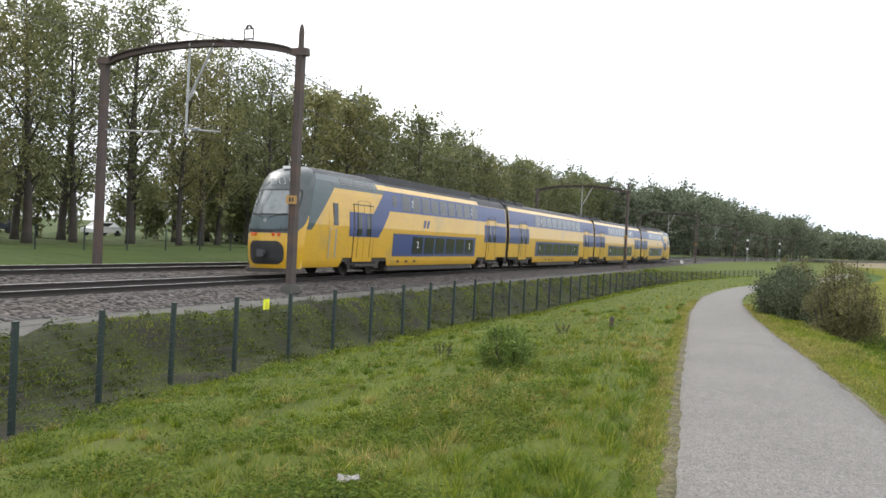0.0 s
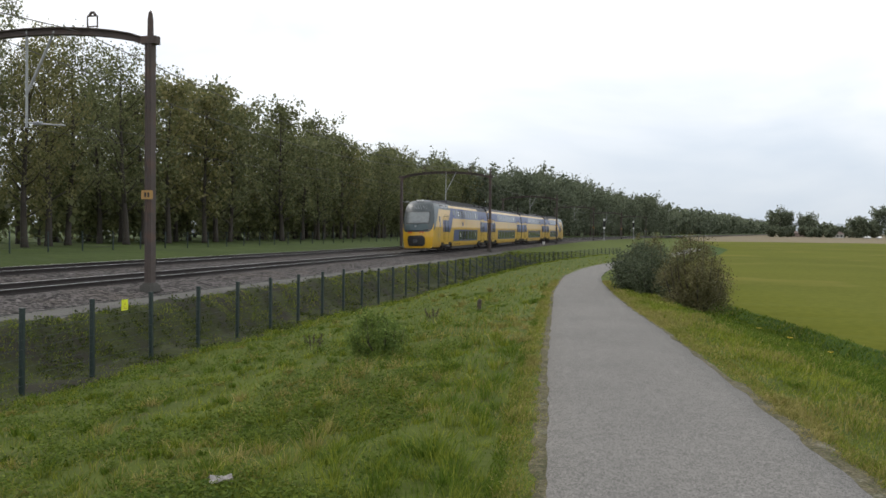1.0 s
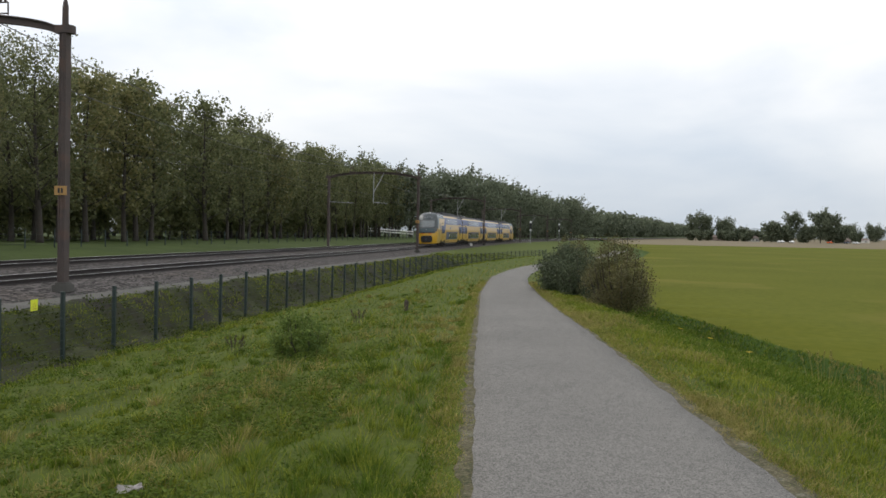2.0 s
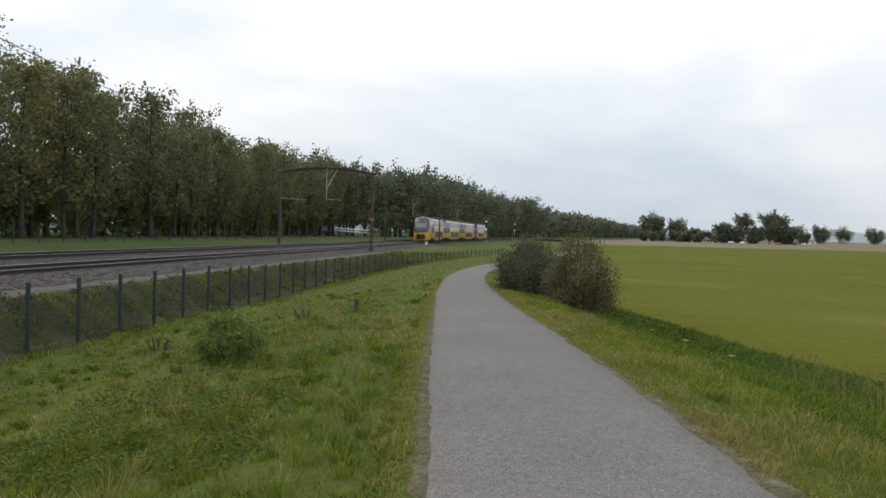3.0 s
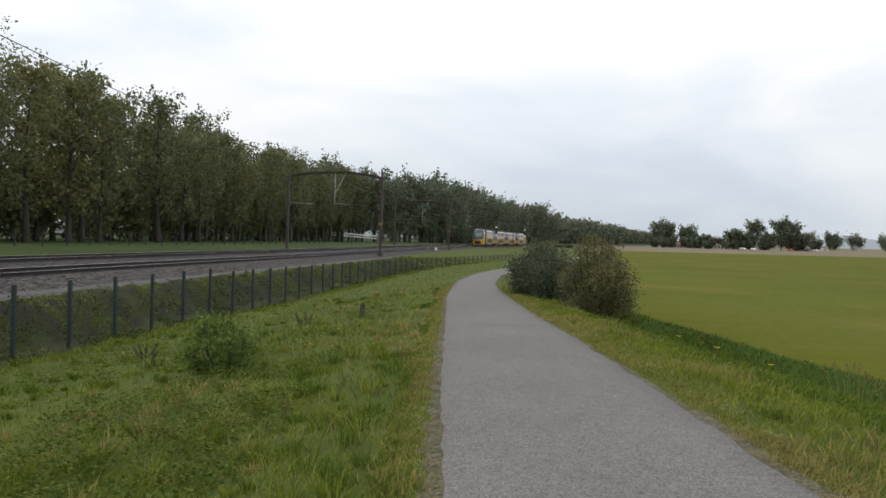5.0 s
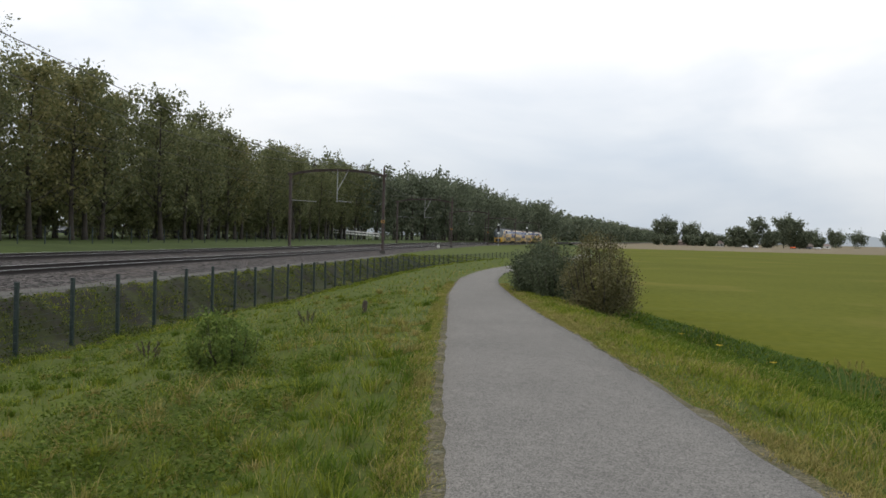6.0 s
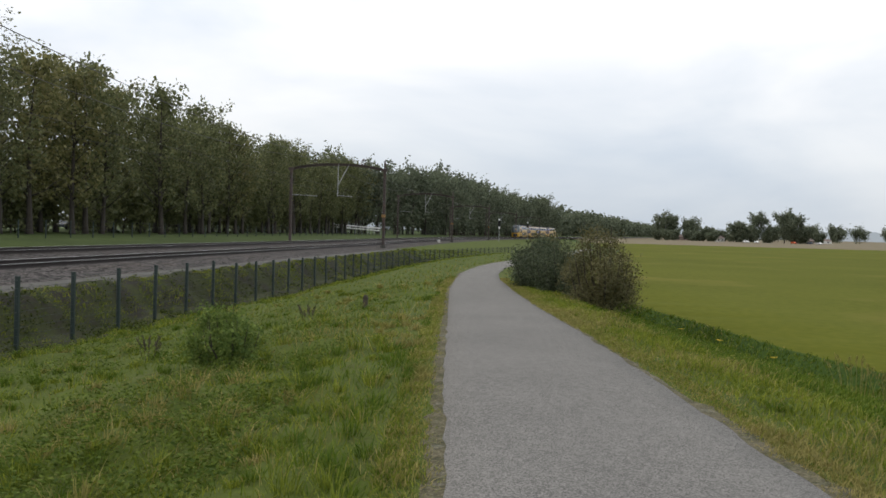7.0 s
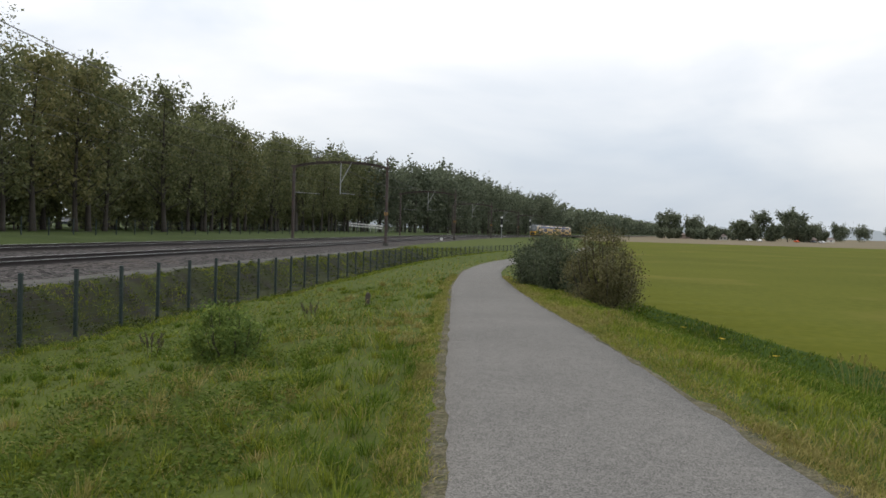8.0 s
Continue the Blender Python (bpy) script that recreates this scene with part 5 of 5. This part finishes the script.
def build_grass():
    rs = np.random.RandomState(21)
    n = 470000
    r = 1.3 * (125 / 1.3) ** rs.uniform(0, 1, n) ** 0.72
    a = np.radians(rs.uniform(-78, 42, n))
    x, y = r * np.sin(a), -2.5 + r * np.cos(a)
    m = 100000         # the embankment behind the fence
    y[:m] = -3 + 125 * rs.uniform(0, 1, m) ** 1.5
    x[:m] = np.array([fence_x(q) for q in y[:m]]) - rs.uniform(-1.5, 3.9, m)
    k = 150000         # the strip between path and field
    y[m:m + k] = 1.0 + 46 * rs.uniform(0, 1, k) ** 1.7
    x[m:m + k] = np.array([path_x(q) + 1.2 + u * (max(field_x(q), path_x(q) + 6.0) - path_x(q) - 1.0) for q, u in zip(y[m:m + k], rs.uniform(0, 1, k) ** 1.15)])
    g = 60000          # both edges of the asphalt
    y[m + k:m + k + g] = 1.0 + 50 * rs.uniform(0, 1, g) ** 1.8
    x[m + k:m + k + g] = np.array([path_x(q) for q in y[m + k:m + k + g]]) + np.where(rs.uniform(0, 1, g) < 0.5, -1, 1) * (1.24 + 0.5 * rs.uniform(0, 1, g) ** 0.7)
    r = np.hypot(x, y + 2.5)
    z, strip, e, bumps = heights(x, y)
    off = x - e["px"]
    patch = np.array([noise.noise((p * 0.35, q * 0.35, 3)) for p, q in zip(x, y)])
    tuft = np.array([noise.noise((p * 1.5, q * 1.5, 8)) for p, q in zip(x, y)])
    keep = ((off < -1.22) | (off > 1.22)) & np.isin(strip, (0, 1, 6)) & (x > -16)
    keep &= ~((x - e["fx"] > -1.0) & (x - e["fx"] < 0.5) & (rs.uniform(0, 1, n) < 0.75))
    keep &= ~((strip == 1) & (patch + 0.6 * tuft < -0.12))
    keep &= ~((np.abs(off) < 1.45) & (rs.uniform(0, 1, n) < 0.3))
    x, y, z, strip, off, patch, tuft, r, ex, a = (v[keep] for v in (x, y, z, strip, off, patch, tuft, r, e["ex"], a))
    n = len(x)
    edge = np.clip((np.abs(off) - 1.25) / 0.9, 0, 1)
    h = (0.035 + 0.085 * edge) * np.maximum(0.75, 1 + 0.9 * np.clip(tuft, -0.5, 1) + 0.5 * patch) * rs.uniform(0.6, 1.35, n)
    h[(tuft > 0.33) & (off < -1.9) & (off > -5)] *= 1.6
    h[off > 1] *= 0.95
    h[strip == 1] *= 0.55
    tall = (off < -1.6) & (off > -4.2) & (y > 11) & (strip == 0)
    h[tall] *= 1.15
    near = np.hypot(x + 1.75, y - 9.8)
    h[near < 0.6] *= 2.0
    w = 0.0016 + 0.00034 * r
    lean = rs.normal(0, 0.62, (n, 2)) + np.array([0.15, -0.1])
    t = rs.uniform(0, 2 * math.pi, n)
    sx, sy = np.cos(t) * w, np.sin(t) * w
    root = np.stack([x, y, z - 0.015], 1)
    mid = root + np.stack([lean[:, 0] * h * 0.35, lean[:, 1] * h * 0.35, h * 0.6], 1)
    tip = root + np.stack([lean[:, 0] * h, lean[:, 1] * h, h * rs.uniform(0.75, 1.05, n)], 1)
    sd = np.stack([sx, sy, np.zeros(n)], 1)
    v = np.stack([root - sd, root + sd, mid - sd * 0.8, mid + sd * 0.8, tip], 1)
    kind = np.zeros(n, int)
    kind[rs.uniform(0, 1, n) < 0.08 + 0.5 * (1 - edge) + 0.4 * np.clip((patch + 0.3 * tuft - 0.02) * 3, 0, 1) * (off > -6.5) + 0.5 * (near < 0.6) + 0.22 * tall + 0.12 * ((off > 0) & (off < 1.9))] = 1
    lush = (strip == 6) & (off > 2.9) & (rs.uniform(0, 1, n) < 0.7)
    kind[lush] = 2
    kind[(strip == 0) & (off < -1.6) & (rs.uniform(0, 1, n) < 0.1 + 0.75 * np.clip((-patch - 0.3 * tuft - 0.05) * 3, 0, 1))] = 2
    me = cloud("grass", v, [(0, 1, 3, 2), (2, 3, 4)], [M_BLADE, M_BLADE_DRY, M_BLADE_LUSH], kind)
    tagged(new("grass", me), "long uneven green grass with dry stalks on the verges", "grass", kind="stuff")


def build_tussocks():
    """Clumps of longer grass, each of one shade, leaning outwards from its middle."""
    rs = np.random.RandomState(57)
    n, b = 2600, 64
    r = 3.2 * (46 / 3.2) ** rs.uniform(0, 1, n) ** 0.85
    a = np.radians(rs.uniform(-74, 30, n))
    cx, cy = r * np.sin(a), -2.5 + r * np.cos(a)
    z, strip, e, bumps = heights(cx, cy)
    off = cx - e["px"]
    dry = np.array([noise.noise((p * 0.3, q * 0.3, 31)) for p, q in zip(cx, cy)])
    keep = (strip == 0) & ((off < -1.75) | (off > 2.0)) & (cx - e["fx"] > 0.7)
    keep &= ~((off > 0) & (rs.uniform(0, 1, n) < 0.7))
    cx, cy, off, dry, r = (q[keep] for q in (cx, cy, off, dry, r))
    n = len(cx)
    tall = rs.uniform(0.09, 0.24, n) * np.where(off > 0, 0.5, 1.0) * np.where(off < -5, 0.75, 1.0)
    wide = tall * rs.uniform(0.45, 0.9, n)
    shade = np.where(rs.uniform(0, 1, n) < 0.22 + 0.7 * np.clip(dry * 2.5, -0.3, 1) * (off > -6), 1, np.where(rs.uniform(0, 1, n) < 0.45, 2, 0))
    g = rs.normal(0, 1, (n, b, 2))
    x = (cx[:, None] + g[..., 0] * wide[:, None] * 0.5).ravel()
    y = (cy[:, None] + g[..., 1] * wide[:, None] * 0.5).ravel()
    z = heights(x, y)[0]
    k = n * b
    h = np.repeat(tall, b) * rs.uniform(0.5, 1.25, k)
    w = 0.0016 + 0.0003 * np.repeat(r, b)
    lean = g.reshape(-1, 2) * 0.5 + rs.normal(0, 0.25, (k, 2))
    t = rs.uniform(0, 2 * math.pi, k)
    sd = np.stack([np.cos(t) * w, np.sin(t) * w, np.zeros(k)], 1)
    root = np.stack([x, y, z - 0.02], 1)
    mid = root + np.stack([lean[:, 0] * h * 0.35, lean[:, 1] * h * 0.35, h * 0.65], 1)
    tip = root + np.stack([lean[:, 0] * h, lean[:, 1] * h, h * rs.uniform(0.7, 1.0, k)], 1)
    v = np.stack([root - sd, root + sd, mid - sd * 0.8, mid + sd * 0.8, tip], 1)
    me = cloud("tussock_grass", v, [(0, 1, 3, 2), (2, 3, 4)], [M_BLADE, M_BLADE_DRY, M_BLADE_LUSH], np.repeat(shade, b))
    tagged(new("tussock_grass", me), "tufted clumps of longer green and dry grass on the verge", "grass", kind="stuff")


def build_weeds():
    rs = np.random.RandomState(33)
    n = 60000
    r = 3 * (40 / 3) ** rs.uniform(0, 1, n) ** 0.8
    a = np.radians(rs.uniform(-80, 0, n))
    x, y = r * np.sin(a), -2.5 + r * np.cos(a)
    z, strip, e, bumps = heights(x, y)
    patch = np.array([noise.noise((p * 0.55, q * 0.55, 13)) + 0.5 * noise.noise((p * 2, q * 2, 17)) for p, q in zip(x, y)])
    keep = (((strip == 0) & (x - e["px"] < -2.8) & (patch > -0.06)) | ((strip == 1) & (patch > 0.05))) & (x > -15)
    c = np.stack([x, y, z + 0.05 + 0.1 * rs.uniform(0, 1, n)], 1)[keep]
    m = 22000
    y2 = -3 + 118 * rs.uniform(0, 1, m) ** 1.4
    x2 = np.array([fence_x(q) for q in y2]) - rs.uniform(-0.9, 3.6, m)
    z2, st2, e2, b2 = heights(x2, y2)
    p2 = np.array([noise.noise((p * 0.6, q * 0.6, 23)) + 0.5 * noise.noise((p * 2, q * 2, 27)) for p, q in zip(x2, y2)])
    c2 = np.stack([x2, y2, z2 + 0.01 + 0.05 * rs.uniform(0, 1, m)], 1)[(p2 > 0.02) & (st2 == 1)]
    v = leaf_pieces(c, 0.046, 5, 0.05, rs)
    bank = leaf_pieces(c2, 0.07, 4, 0.05, rs)
    tagged(new("bank_weeds", cloud("bank_weeds", bank, [(0, 1, 2, 3)], M_BANKWEED)), "dull green creeping weeds on the embankment", "weeds", kind="stuff")
    up = v.mean(1, keepdims=True)
    v[..., 2] = up[..., 2] + (v[..., 2] - up[..., 2]) * 0.55
    tagged(new("weeds", cloud("weeds", v, [(0, 1, 2, 3)], M_WEED)), "low broad-leaved green weeds among the grass", "weeds", kind="stuff")


def build_path_edges():
    """Dry straw and grit along both sides of the asphalt."""
    for side, y1 in ((-1, 60), (1, 45)):
        s, rows = Shape(), []
        for y in np.arange(-8, y1, 0.2):
            x, z = path_x(y), path_z(y)
            wide = ((0.40 if y < 9 else 0.24) if side > 0 else 0.27) + 0.1 * noise.noise((y * 0.8, 3 * side, 0)) + 0.12 * noise.noise((y * 3.1, 5 * side, 0))
            inner = x + side * 1.2
            rows.append([(inner, y, z - 0.014), (inner + side * max(0.05, wide * 0.5), y, z - 0.016), (inner + side * max(0.09, wide), y, z - 0.06)])
        s.grid(rows if side > 0 else [list(reversed(r)) for r in rows])
        tagged(part("path_edge", s, M_STRAW), "strip of dry straw and grit beside the asphalt", "path edge", kind="structure")


build_path_edges()
build_grass()
build_tussocks()
build_weeds()


# ---------------------------------------------------------------- movement
def along(s, back=False):
    """The pose of a carriage whose outer end stands at s on the near track."""
    d = -1 if back else 1
    a, b = s + d * 4, s + d * 23
    dx, dy = track_x(b) - track_x(a), b - a
    slope = (rail_z(b) - rail_z(a)) / 19
    return pose(track_x(s), s, rail_z(s)) @ pose(0, 0, 0, 0, 0, math.degrees(math.atan2(-dx, dy))) @ pose(0, 0, 0, math.degrees(math.atan(slope)), -1.5 * d, 0)


RUN = ((0, 25), (0.5, 46), (1.0, 67.5), (1.5, 88.5), (2.0, 109.5), (2.5, 129.5), (3.0, 149), (3.5, 168), (4.0, 187), (4.5, 206), (5.0, 225.5), (5.5, 245), (6.0, 264.5), (6.5, 284.5), (7.0, 305), (7.5, 325.5), (8.0, 346))


def motions():
    for car, lag, back in ((CAB_NEAR, 0, False), (MIDDLE, 27.15, False), (MIDDLE_TWO, 54.3, False), (CAB_FAR, 108.4, True)):
        walk(car, [(t, along(s + lag, back)) for t, s in RUN])


motions()
